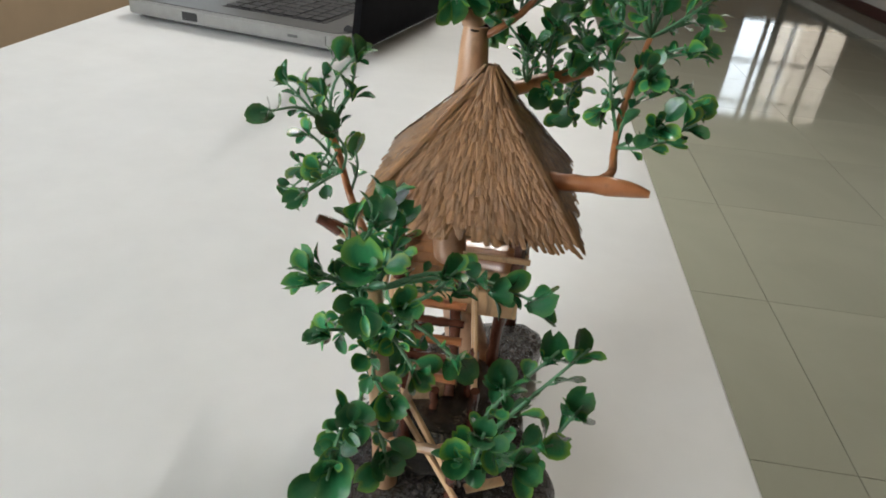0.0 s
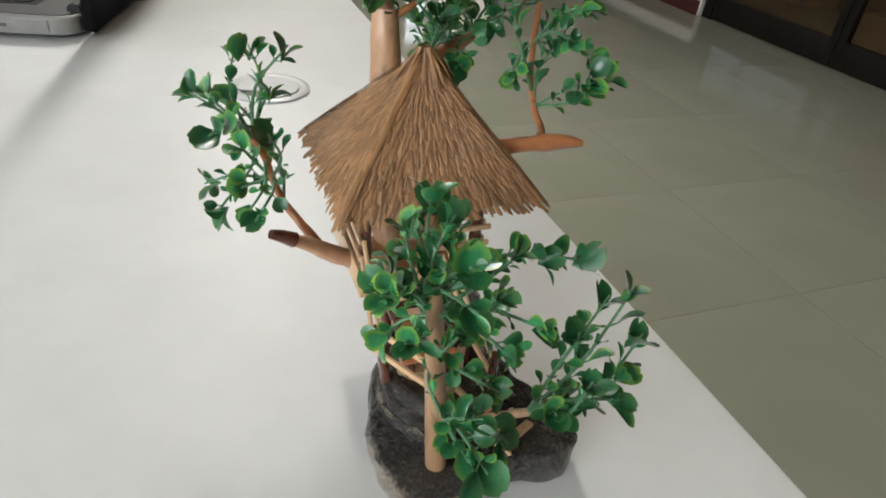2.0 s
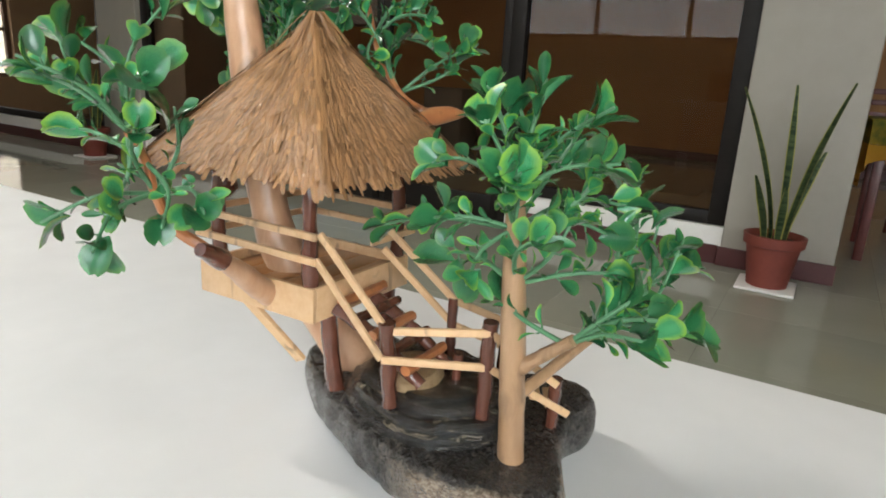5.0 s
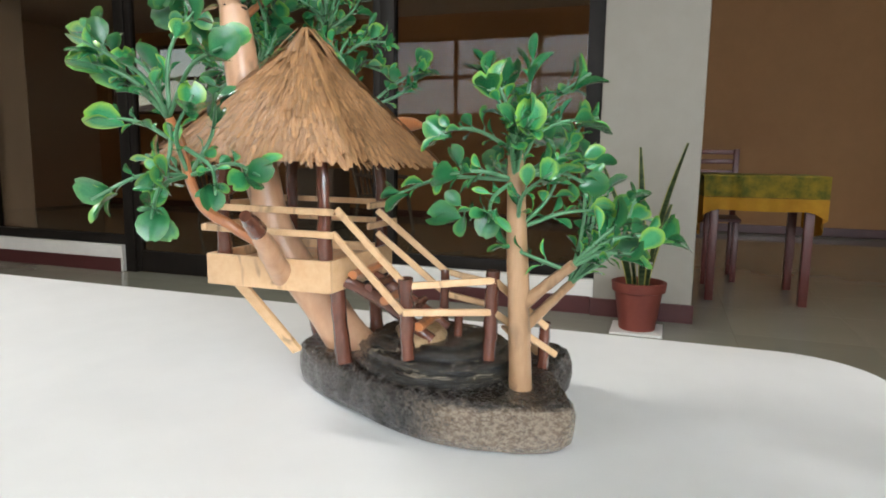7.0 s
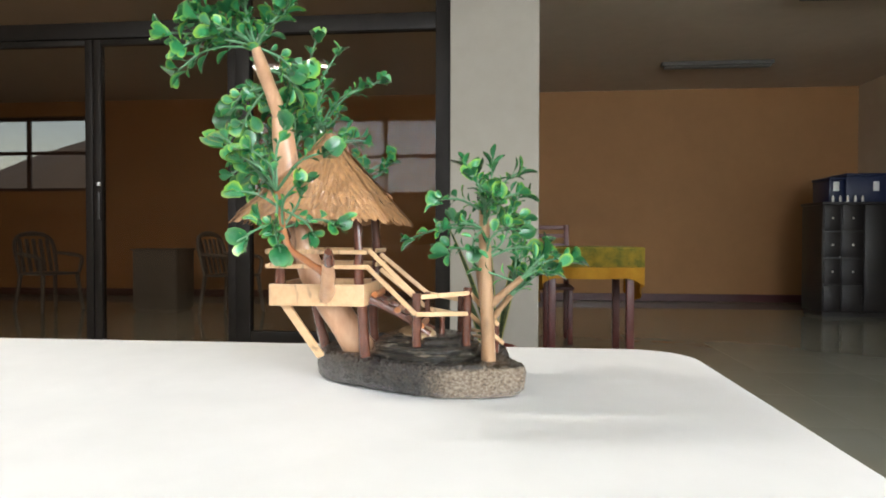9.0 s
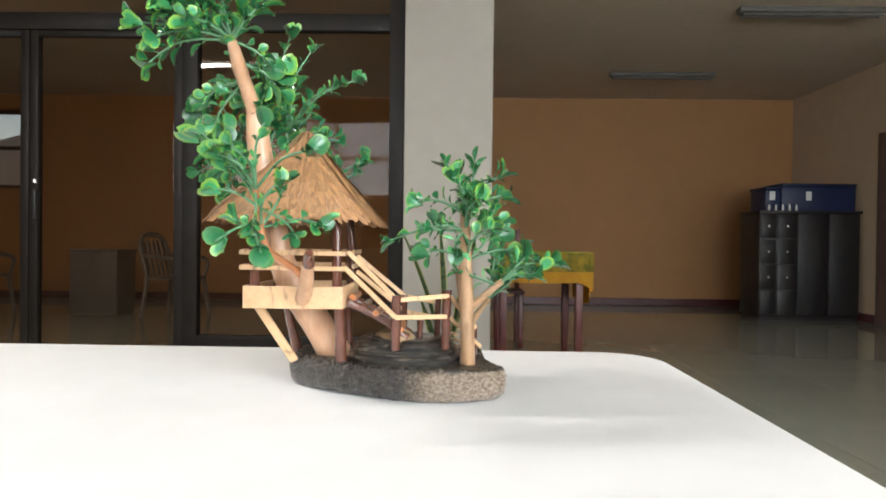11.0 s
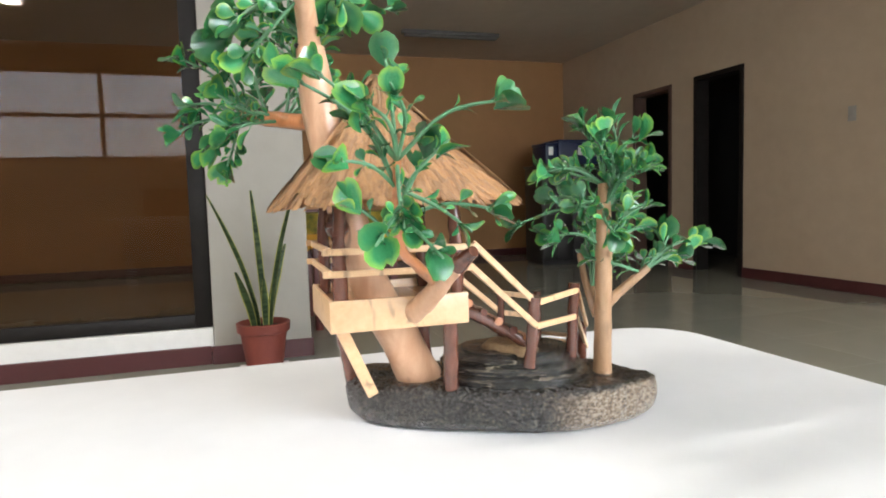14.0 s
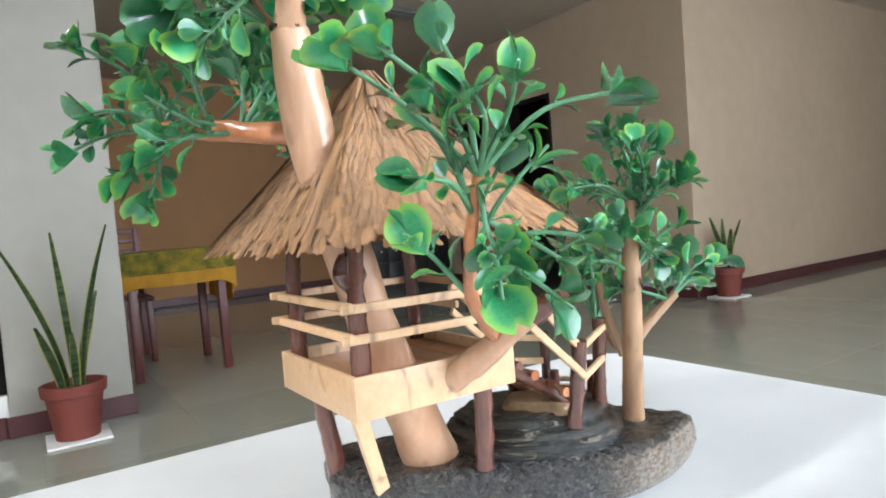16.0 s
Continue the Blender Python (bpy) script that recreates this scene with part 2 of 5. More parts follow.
m = M["mound"] = material("glossy_layered_rock", (0.03, 0.025, 0.02), 0.16, coat=1.0)
v = coords(m, "Object", (1, 1, 9))
g = noise_tex(m, v, 70, 6, 0.75, 1.2)
link(m, ramp(m, g, [(0.42, (0.005, 0.004, 0.004)), (0.56, (0.024, 0.020, 0.016)), (0.68, (0.27, 0.22, 0.15))]), bsdf(m).inputs["Base Color"])
bump(m, g, 0.9, 0.0018)

# plastic leaves: dark middle, lime rim, darker vein
m = M["leaf"] = material("green_plastic_leaf", (0.03, 0.14, 0.03), 0.27, coat=0.6)
uv = coords(m, "UV")
sep = m.node_tree.nodes.new("ShaderNodeSeparateXYZ")
link(m, uv, sep.inputs[0])
edge = ramp(m, sep.outputs["X"], [(0.42, (0.0, 0.0, 0.0)), (1.0, (1.0, 1.0, 1.0))])
base, rnd = random_tint(m, ramp(m, noise_tex(m, coords(m, "Object"), 60, 3), [(0.35, (0.014, 0.130, 0.047)), (0.65, (0.042, 0.232, 0.084))]), 0.5, 1.45)
limey = node(m, "ShaderNodeMapRange")
limey.inputs[1].default_value, limey.inputs[2].default_value = 0.35, 1.0
limey.inputs[3].default_value, limey.inputs[4].default_value = 0.10, 0.90
link(m, rnd, limey.inputs[0])
fac = m.node_tree.nodes.new("ShaderNodeMath")
fac.operation = "MULTIPLY"
link(m, edge, fac.inputs[0])
link(m, limey.outputs[0], fac.inputs[1])
c = mix(m, fac.outputs[0], base, (0.27, 0.47, 0.045))
link(m, c, bsdf(m).inputs["Base Color"])
bsdf(m).inputs["Subsurface Weight"].default_value = 0.0
bump(m, noise_tex(m, uv, 9, 3), 0.25, 0.0004)
M["stem"] = mottled("green_plastic_stem", (0.06, 0.19, 0.085), (0.13, 0.29, 0.15), 120.0, 0.4)

m = M["snake"] = material("snake_plant_leaf", (0.05, 0.09, 0.03), 0.45)
v = coords(m, "Object", (1, 1, 14))
c = ramp(m, noise_tex(m, v, 3, 5, 0.6, 1.5), [(0.4, (0.02, 0.05, 0.018)), (0.6, (0.09, 0.14, 0.05))])
uvs = m.node_tree.nodes.new("ShaderNodeSeparateXYZ")
link(m, coords(m, "UV"), uvs.inputs[0])
rimf = node(m, "ShaderNodeMapRange")
rimf.inputs[1].default_value, rimf.inputs[2].default_value = 0.72, 0.8
link(m, uvs.outputs["X"], rimf.inputs[0])
link(m, mix(m, rimf.outputs[0], c, (0.36, 0.34, 0.08)), bsdf(m).inputs["Base Color"])

# distance outside the far window
m = M["hill"] = mottled("dry_hillside", (0.20, 0.15, 0.10), (0.28, 0.21, 0.15), 0.4, 0.95)


# ---- mesh helpers ----
def part(name, bm, mat, parent=None, label="", smooth=True):
    """One bmesh as one mesh object, in world coordinates, under a thing or a part."""
    me = bpy.data.meshes.new(name)
    bmesh.ops.recalc_face_normals(bm, faces=bm.faces)
    bm.to_mesh(me)
    bm.free()
    for mm in (mat if isinstance(mat, (list, tuple)) else [mat]):
        me.materials.append(mm)
    if smooth:
        me.polygons.foreach_set("use_smooth", [True] * len(me.polygons))
        me.set_sharp_from_angle(angle=radians(35))
    ob = new(name, me)
    if parent:
        ob.parent = parent
        ob.matrix_parent_inverse = Matrix.Translation(-parent.location) if parent.type == "EMPTY" else Matrix()
    return tagged(ob, label)


def thing(name, at, label, category, group="", kind=""):
    ob = new(name)
    ob.location = at
    return tagged(ob, label, category, group, kind)


def structure(name, bm, mat, label="", category="", smooth=False):
    return tagged(part(name, bm, mat, None, label, smooth), label, category, "", "structure")


def box(bm, lo, hi, bevel=0.0, turn=None):
    c = [(a + b) / 2 for a, b in zip(lo, hi)]
    s = [max(abs(b - a), 1e-5) for a, b in zip(lo, hi)]
    m = Matrix.Translation(c) @ (turn or Matrix()) @ Matrix.Diagonal((*s, 1))
    got = bmesh.ops.create_cube(bm, size=1, matrix=m)
    if bevel:
        vs = set(got["verts"])
        es = [e for e in bm.edges if e.verts[0] in vs and e.verts[1] in vs]
        bmesh.ops.bevel(bm, geom=es, offset=bevel, segments=2, affect="EDGES", profile=0.5)
    return bm


def boxed(lo, hi, bevel=0.0, turn=None):
    return box(bmesh.new(), lo, hi, bevel, turn)


def bar(bm, a, b, w, h, up=(0, 0, 1), bevel=0.0003):
    """A rectangular stick from a to b."""
    a, b = Vector(a), Vector(b)
    d = b - a
    z = d.normalized()
    x = Vector(up).cross(z)
    x = x.normalized() if x.length > 1e-4 else Vector((1, 0, 0))
    y = z.cross(x)
    r = Matrix((x, y, z)).transposed().to_4x4()
    m = Matrix.Translation((a + b) / 2) @ r @ Matrix.Diagonal((w, h, d.length, 1))
    got = bmesh.ops.create_cube(bm, size=1, matrix=m)
    if bevel:
        vs = set(got["verts"])
        bmesh.ops.bevel(bm, geom=[e for e in bm.edges if e.verts[0] in vs and e.verts[1] in vs], offset=bevel, segments=1, affect="EDGES", profile=0.5)
    return bm


def smooth_path(points, n):
    """Catmull-Rom through the points, n steps a span."""
    p = [Vector(q) for q in points]
    p = [2 * p[0] - p[1]] + p + [2 * p[-1] - p[-2]]
    out = []
    for i in range(1, len(p) - 2):
        for k in range(n):
            t = k / n
            out.append(0.5 * (2 * p[i] + (p[i + 1] - p[i - 1]) * t + (2 * p[i - 1] - 5 * p[i] + 4 * p[i + 1] - p[i + 2]) * t * t + (3 * p[i] - p[i - 1] - 3 * p[i + 1] + p[i + 2]) * t ** 3))
    out.append(p[-2])
    return out


def tube(bm, points, radii, sides=10, n=6, knobs=0.0, seed=0, caps=True):
    """A round, slightly knotty limb along a curve."""
    path = smooth_path(points, n)
    rs = [float(np.interp(i / (len(path) - 1), np.linspace(0, 1, len(radii)), radii)) for i in range(len(path))]
    rings, side = [], None
    for i, q in enumerate(path):
        d = (path[min(i + 1, len(path) - 1)] - path[max(i - 1, 0)]).normalized()
        side = (side - d * side.dot(d)).normalized() if side else d.orthogonal().normalized()
        up = d.cross(side)
        ring = []
        for k in range(sides):
            a = 2 * math.pi * k / sides
            off = side * math.cos(a) + up * math.sin(a)
            wob = 1 + knobs * noise.noise((q + off * rs[i]) / (max(radii) * 1.6) + Vector((seed * 7.3, 0, 0)))
            ring.append(bm.verts.new(q + off * rs[i] * wob))
        rings.append(ring)
    for a, b in zip(rings, rings[1:]):
        for k in range(sides):
            bm.faces.new((a[k], a[(k + 1) % sides], b[(k + 1) % sides], b[k]))
    if caps:
        bm.faces.new(list(reversed(rings[0])))
        bm.faces.new(rings[-1])
    return bm


def lathe(bm, profile, at, sides=32):
    rings = []
    for r, z in profile:
        rings.append([bm.verts.new((at[0] + r * math.cos(2 * math.pi * k / sides), at[1] + r * math.sin(2 * math.pi * k / sides), at[2] + z)) for k in range(sides)])
    for a, b in zip(rings, rings[1:]):
        for k in range(sides):
            bm.faces.new((a[k], a[(k + 1) % sides], b[(k + 1) % sides], b[k]))
    bm.faces.new(list(reversed(rings[0])))
    bm.faces.new(rings[-1])
    return bm


# ---- the hall ----
def wall_with_openings(name, axis, at, thick, a0, a1, z1, openings, mat, label):
    """A wall along one axis; openings are (from, to, sill, head). axis 'x': the wall lies in a plane of constant x."""
    bm = bmesh.new()

    def slab(u0, u1, z0, zt):
        if u1 - u0 > 1e-4 and zt - z0 > 1e-4:
            lo, hi = ((at, u0, z0), (at + thick, u1, zt)) if axis == "x" else ((u0, at, z0), (u1, at + thick, zt))
            box(bm, lo, hi)
    u = a0
    for o0, o1, sill, head in sorted(openings):
        slab(u, o0, 0, z1)
        slab(o0, o1, 0, sill)
        slab(o0, o1, head, z1)
        u = o1
    slab(u, a1, 0, z1)
    return structure(name, bm, mat, label, "wall")


# the first west opening is unseen, added to brighten the doorway wall
WEST_WINDOWS = [(-7.0, -4.4, 0.85, 2.35), (-3.1, -0.4, 0.85, 2.35), (0.45, 4.1, 1.45, 2.58)]
NORTH_WINDOWS = [(2.95, 4.45, 0.50, 1.92)]
BACK_WINDOWS = [(5.96, 8.95, 1.51, 2.60)]
DOORWAYS = [(4.81, 5.52, 0.0, 2.07), (5.89, 6.62, 0.0, 2.06)]
wall_with_openings("wall_west", "x", WEST_X - 0.2, 0.2, SOUTH_Y, NORTH_Y, CEIL_Z, WEST_WINDOWS, M["wall"], "tan painted wall with three wide windows, the southmost added for light")
wall_with_openings("wall_north", "y", NORTH_Y, 0.2, WEST_X - 0.2, BACK_X + 0.2, CEIL_Z, NORTH_WINDOWS, M["wall"], "tan painted end wall with windows")
wall_with_openings("wall_east", "x", BACK_X, 0.2, RIGHT_Y, NORTH_Y, CEIL_Z, BACK_WINDOWS, M["backwall"], "tan painted back wall with high windows")
wall_with_openings("wall_doorways", "y", RIGHT_Y - 0.15, 0.15, 3.17, BACK_X + 0.2, CEIL_Z, DOORWAYS, M["wall"], "tan painted wall with two dark doorways")
wall_with_openings("wall_corner", "x", 3.17, 0.15, SOUTH_Y, RIGHT_Y - 0.15, CEIL_Z, [], M["wall"], "tan painted wall past the corner")
wall_with_openings("wall_south", "y", SOUTH_Y - 0.2, 0.2, WEST_X - 0.2, 3.6, CEIL_Z, [], M["wall"], "plain tan end wall")
structure("ceiling", boxed((WEST_X - 0.2, SOUTH_Y - 0.2, CEIL_Z), (BACK_X + 0.2, NORTH_Y + 0.2, CEIL_Z + 0.15)), M["ceiling"], "plain matt off-white painted ceiling", "ceiling")
floor = structure("floor", boxed((WEST_X - 0.2, SOUTH_Y - 0.2, -0.15), (BACK_X + 0.2, NORTH_Y + 0.2, -0.003)), M["grout"], "polished beige tiled floor with thin joints", "floor")
# rooms behind the doorways: near-black colour stands for their lack of light
wall_with_openings("room_behind_doorways", "y", RIGHT_Y - 1.6, 0.1, 4.4, BACK_X + 0.2, CEIL_Z, [], M["dark"], "wall of the unlit room behind the doorways, its darkness put in the colour")
structure("room_side_1", boxed((4.4, RIGHT_Y - 1.6, 0), (4.5, RIGHT_Y - 0.16, CEIL_Z)), M["dark"], "side wall of the unlit room, coloured near-black for lack of light", "wall")
structure("room_side_2", boxed((BACK_X + 0.1, RIGHT_Y - 1.6, 0), (BACK_X + 0.2, RIGHT_Y - 0.16, CEIL_Z)), M["dark"], "side wall of the unlit room, coloured near-black for lack of light", "wall")
structure("room_lintel", boxed((4.5, RIGHT_Y - 1.5, 2.3), (BACK_X + 0.1, RIGHT_Y - 0.16, 2.35)), M["dark"], "low ceiling of the unlit room, coloured near-black for lack of light", "ceiling")

# skirting
SKIRT_H = 0.10


def skirting(lo, hi):
    structure("baseboard", boxed(lo, hi, 0.004), M["maroon"], "maroon painted skirting", "skirting")


skirting((BACK_X - 0.015, RIGHT_Y + 0.016, 0), (BACK_X - 0.002, NORTH_Y, SKIRT_H))
for x0, x1 in ((3.156, 4.81), (5.52, 5.89), (6.62, BACK_X - 0.016)):
    skirting((x0, RIGHT_Y + 0.002, 0), (x1, RIGHT_Y + 0.015, SKIRT_H))
skirting((3.155, SOUTH_Y, 0), (3.168, RIGHT_Y + 0.001, SKIRT_H))

# doorway frames
for (x0, x1, _, head), mat in zip(DOORWAYS, (M["frame"], M["windowwood"])):
    bm = bmesh.new()
    box(bm, (x0, RIGHT_Y - 0.148, 0), (x0 + 0.05, RIGHT_Y + 0.012, head), 0.003)
    box(bm, (x1 - 0.05, RIGHT_Y - 0.148, 0), (x1, RIGHT_Y + 0.012, head), 0.003)
    box(bm, (x0 + 0.05, RIGHT_Y - 0.148, head - 0.05), (x1 - 0.05, RIGHT_Y + 0.012, head), 0.003)
    structure("door_frame", bm, mat, "dark door frame round an open doorway", "door frame")

# light switch on the wall
sw = thing("light_switch", (3.655, RIGHT_Y + 0.006, 1.44), "small cream plastic light switch on the wall", "switch")
part("switch_plate", boxed((3.62, RIGHT_Y + 0.002, 1.38), (3.69, RIGHT_Y + 0.010, 1.50), 0.002), M["pillar"], sw)
part("rocker", boxed((3.64, RIGHT_Y + 0.010, 1.42), (3.67, RIGHT_Y + 0.015, 1.46), 0.001), M["pillar"], sw)

# pillars of the partition
PILLARS = [(-0.25, 0.262), (5.0, 5.55)]
for i, (y0, y1) in enumerate(PILLARS):
    structure(f"pillar_{i + 1}", boxed((GLASS_X - 0.02, y0, 0), (GLASS_X + 0.45, y1, CEIL_Z), 0.006), M["pillar"], "cream painted square pillar", "pillar")
    skirting((GLASS_X - 0.035, y0 - 0.012, 0), (GLASS_X - 0.022, y1 + 0.012, SKIRT_H))

# plinth under the fixed glazing, with the skirting below it
FIXED = [(0.262, 1.51), (3.62, 5.0), (5.55, NORTH_Y)]
for y0, y1 in FIXED:
    structure("plinth", boxed((GLASS_X, y0 + 0.001, 0), (GLASS_X + 0.12, y1 - 0.001, 0.195), 0.004), M["plinth"], "low white painted plinth under the glazing", "plinth")
    skirting((GLASS_X - 0.015, y0 + 0.014, 0), (GLASS_X - 0.002, y1 - 0.014, SKIRT_H))

# glazed partition: posts, transom, panes
FR = 0.045
part_frame = thing("glazed_partition", (GLASS_X, 2.5, 0), "black aluminium glazed partition with tinted panes", "partition", kind="structure")
gx0, gx1 = GLASS_X + 0.025, GLASS_X + 0.095
POSTS = [0.308, 1.53, 3.57, 4.955, 5.595, NORTH_Y - 0.05]
for y in POSTS:
    part("post", boxed((gx0, y - FR, 0.197 if y not in (1.53, 3.57) else 0.0), (gx1, y + FR, CEIL_Z), 0.004), M["frame"], part_frame)
TRANSOM = 2.12
spans = [(a + FR, b - FR) for a, b in zip(POSTS, POSTS[1:]) if not (a > 4.9 and b < 5.8)]
for y0, y1 in spans:
    part("transom", boxed((gx0 + 0.002, y0, TRANSOM - 0.05), (gx1 - 0.002, y1, TRANSOM + 0.05), 0.004), M["frame"], part_frame)
    part("head_rail", boxed((gx0 + 0.002, y0, CEIL_Z - 0.07), (gx1 - 0.002, y1, CEIL_Z - 0.001), 0.004), M["frame"], part_frame)
    bottom = 0.197 if not (1.53 < y0 < 3.5) else 0.0
    if bottom:
        part("bottom_rail", boxed((gx0 + 0.002, y0, bottom), (gx1 - 0.002, y1, bottom + 0.07), 0.004), M["frame"], part_frame)
    panes = [(TRANSOM + 0.05, CEIL_Z - 0.07)] + ([(bottom + 0.07, TRANSOM - 0.05)] if bottom else [])
    for z0, z1 in panes:
        g = part("pane", boxed((GLASS_X + 0.055, y0, z0), (GLASS_X + 0.063, y1, z1)), M["glass"], part_frame, smooth=False)
        g.visible_shadow = False
# the pair of glass doors between the second and third posts
for y0, y1 in ((1.578, 2.492), (2.498, 3.522)):
    d = thing("glass_door", (GLASS_X + 0.06, y0, 0), "closed black-framed tinted glass door", "door", "glass doors of the partition", "structure")
    w = 0.05
    part("stile", boxed((gx0 + 0.008, y0, 0.008), (gx1 - 0.012, y0 + w, TRANSOM - 0.054), 0.003), M["frame"], d)
    part("stile", boxed((gx0 + 0.008, y1 - w, 0.008), (gx1 - 0.012, y1, TRANSOM - 0.054), 0.003), M["frame"], d)
    part("rail", boxed((gx0 + 0.010, y0 + w, 0.008), (gx1 - 0.014, y1 - w, 0.16), 0.003), M["frame"], d)
    part("rail", boxed((gx0 + 0.010, y0 + w, TRANSOM - 0.09), (gx1 - 0.014, y1 - w, TRANSOM - 0.054), 0.003), M["frame"], d)
    g = part("pane", boxed((GLASS_X + 0.05, y0 + w, 0.16), (GLASS_X + 0.058, y1 - w, TRANSOM - 0.09)), M["glass"], d, smooth=False)
    g.visible_shadow = False
    if y0 < 2:
        h = part("handle", boxed((gx0 - 0.012, y1 - 0.05, 0.95), (gx0 + 0.007, y1 - 0.03, 1.12), 0.004), M["black"], d)
        part("lock", lathe(bmesh.new(), [(0.0, 0), (0.012, 0.0), (0.012, 0.02), (0.0, 0.021)], (gx0 - 0.004, y1 - 0.04, 1.16), 14), M["steel"], h)


def window_unit(name, axis, at, o, cols, rows, mat, label, glazed=True, bar_w=0.05):
    u0, u1, z0, z1 = o
    w = thing(name, (at, u0, z0) if axis == "x" else (u0, at, z0), label, "window", kind="structure")

    def put(part_name, a, b, mt, dx=0.03):
        lo, hi = ((at - dx, a[0], a[1]), (at + dx, b[0], b[1])) if axis == "x" else ((a[0], at - dx, a[1]), (b[0], at + dx, b[1]))
        return part(part_name, boxed(lo, hi), mt, w, smooth=False)
    put("window_frame", (u0, z0), (u1, z0 + bar_w), mat)
    put("window_frame", (u0, z1 - bar_w), (u1, z1), mat)
    put("window_frame", (u0, z0 + bar_w), (u0 + bar_w, z1 - bar_w), mat)
    put("window_frame", (u1 - bar_w, z0 + bar_w), (u1, z1 - bar_w), mat)
    us = [u0 + (u1 - u0) * c / cols for c in range(cols + 1)]
    zs = [z0 + (z1 - z0) * r for r in rows]
    for u in us[1:-1]:
        put("mullion", (u - bar_w / 2, z0 + bar_w), (u + bar_w / 2, z1 - bar_w), mat, 0.025)
    for z in zs[1:-1]:
        put("glazing_bar", (u0 + bar_w, z - bar_w / 2), (u1 - bar_w, z + bar_w / 2), mat, 0.022)
    if glazed:
        for a, b in zip(us, us[1:]):
            g = put("pane", (a + bar_w / 2, z0 + bar_w), (b - bar_w / 2, z1 - bar_w), M["clear"], 0.003)
            g.visible_shadow = False
    return w


# window_west_1 only dresses the opening of the added fill lamp
for i, o in enumerate(WEST_WINDOWS):
    window_unit(f"window_west_{i + 1}", "x", WEST_X - 0.1, o, 3, (0, 0.5, 1), M["windowwood"], "wide brown-framed window with clear panes")
for i, o in enumerate(NORTH_WINDOWS):
    window_unit(f"window_north_{i + 1}", "y", NORTH_Y + 0.1, o, 4, (0, 0.42, 0.82, 1), M["windowwood"], "brown-framed window with clear panes")
window_unit("window_back_1", "x", BACK_X + 0.1, BACK_WINDOWS[0], 3, (0, 0.52, 1), M["windowwood"], "high brown-framed window looking on to a hillside")
# hillside and ground outside
bm = bmesh.new()
verts = []
for k in range(61):
    y = -60 + 160 * k / 60
    h = 6.0 + 5.6 * math.exp(-((y - 36) / 13) ** 2) + 0.6 * noise.noise((y * 0.25, 0, 0))
    verts.append([bm.verts.new((40 + 20 * q, y, -1 + (h + 1) * q ** 0.8)) for q in (0, 0.3, 0.6, 0.85, 1.0)] + [bm.verts.new((95, y, -1))])
for a, b in zip(verts, verts[1:]):
    for i in range(5):
        bm.faces.new((a[i], b[i], b[i + 1], a[i + 1]))
structure("backdrop", bm, M["hill"], "dry brown hillside far outside the window", "hill")
structure("ground", boxed((-400, -400, -0.4), (400, 400, -0.25)), M["hill"], "dry bare ground outside the building", "ground")

# fluorescent battens on the ceiling: one lit, two switched off
def batten(x, y0, lit):
    lamp = thing("ceiling_light", (x, y0, CEIL_Z - 0.05), "lit white fluorescent batten on the ceiling" if lit else "unlit grey fluorescent batten on the ceiling", "ceiling light", "ceiling battens")
    part("housing", boxed((x - 0.05, y0, CEIL_Z - 0.045), (x + 0.05, y0 + 1.2, CEIL_Z - 0.001), 0.006), M["whiteplastic"] if lit else M["batten"], lamp)
    for dx in (-0.028, 0.028):
        part("lamp_tube", tube(bmesh.new(), [(x + dx, y0 + 0.03, CEIL_Z - 0.06), (x + dx, y0 + 1.17, CEIL_Z - 0.06)], [0.013, 0.013], 10, 1), M["tube"] if lit else M["batten"], lamp)


for x, y0, _ in LIT:
    batten(x, y0, True)
for x, y0 in ((7.05, -3.0), (5.0, -3.57)):
    batten(x, y0, False)


# ---- behind the glazing: white plastic chairs and a low white cupboard ----
def plastic_chair(at, turn):
    c = thing("plastic_chair", (0, 0, 0), "white moulded plastic armchair behind the glazing, its colour dimmed for the dark there", "chair", "plastic chairs behind the glazing")
    seat = bmesh.new()
    box(seat, (-0.22, -0.22, 0.41), (0.22, 0.22, 0.435), 0.01)
    part("seat", seat, M["dimmed"], c)
    back = bmesh.new()
    for k in range(5):
        y = -0.16 + 0.08 * k
        bar(back, (0.20, y, 0.44), (0.29, y, 0.82), 0.012, 0.045, (0, 1, 0), 0.003)
    tube(back, [(0.19, -0.22, 0.43), (0.28, -0.21, 0.80), (0.30, 0.0, 0.88), (0.28, 0.21, 0.80), (0.19, 0.22, 0.43)], [0.02, 0.022, 0.03, 0.022, 0.02], 8, 6)
    part("backrest", back, M["dimmed"], c)
    for sx, sy in itertools.product((-1, 1), (-1, 1)):
        part("leg", tube(bmesh.new(), [(sx * 0.20, sy * 0.20, 0.415), (sx * 0.25, sy * 0.24, 0.0)], [0.024, 0.018], 8, 2), M["dimmed"], c)
    for sy in (-1, 1):
        part("armrest", tube(bmesh.new(), [(-0.20, sy * 0.22, 0.42), (-0.21, sy * 0.25, 0.60), (0.0, sy * 0.26, 0.64), (0.25, sy * 0.22, 0.66)], [0.018, 0.022, 0.024, 0.018], 8, 5), M["dimmed"], c)
    c.matrix_world = pose(*at, 0, 0, 0, turn)
    return c


first = plastic_chair((6.45, 2.95), 80)
copy_thing(first, pose(6.5, 5.15, 0, 0, 0, 70))
cup = thing("low_cupboard", (6.6, 3.85, 0), "plain low white cupboard standing behind the glazing, its colour dimmed for the dark there", "cupboard")
part("body", boxed((6.45, 3.59, 0.03), (6.85, 4.11, 0.69), 0.006), M["dimmed"], cup)
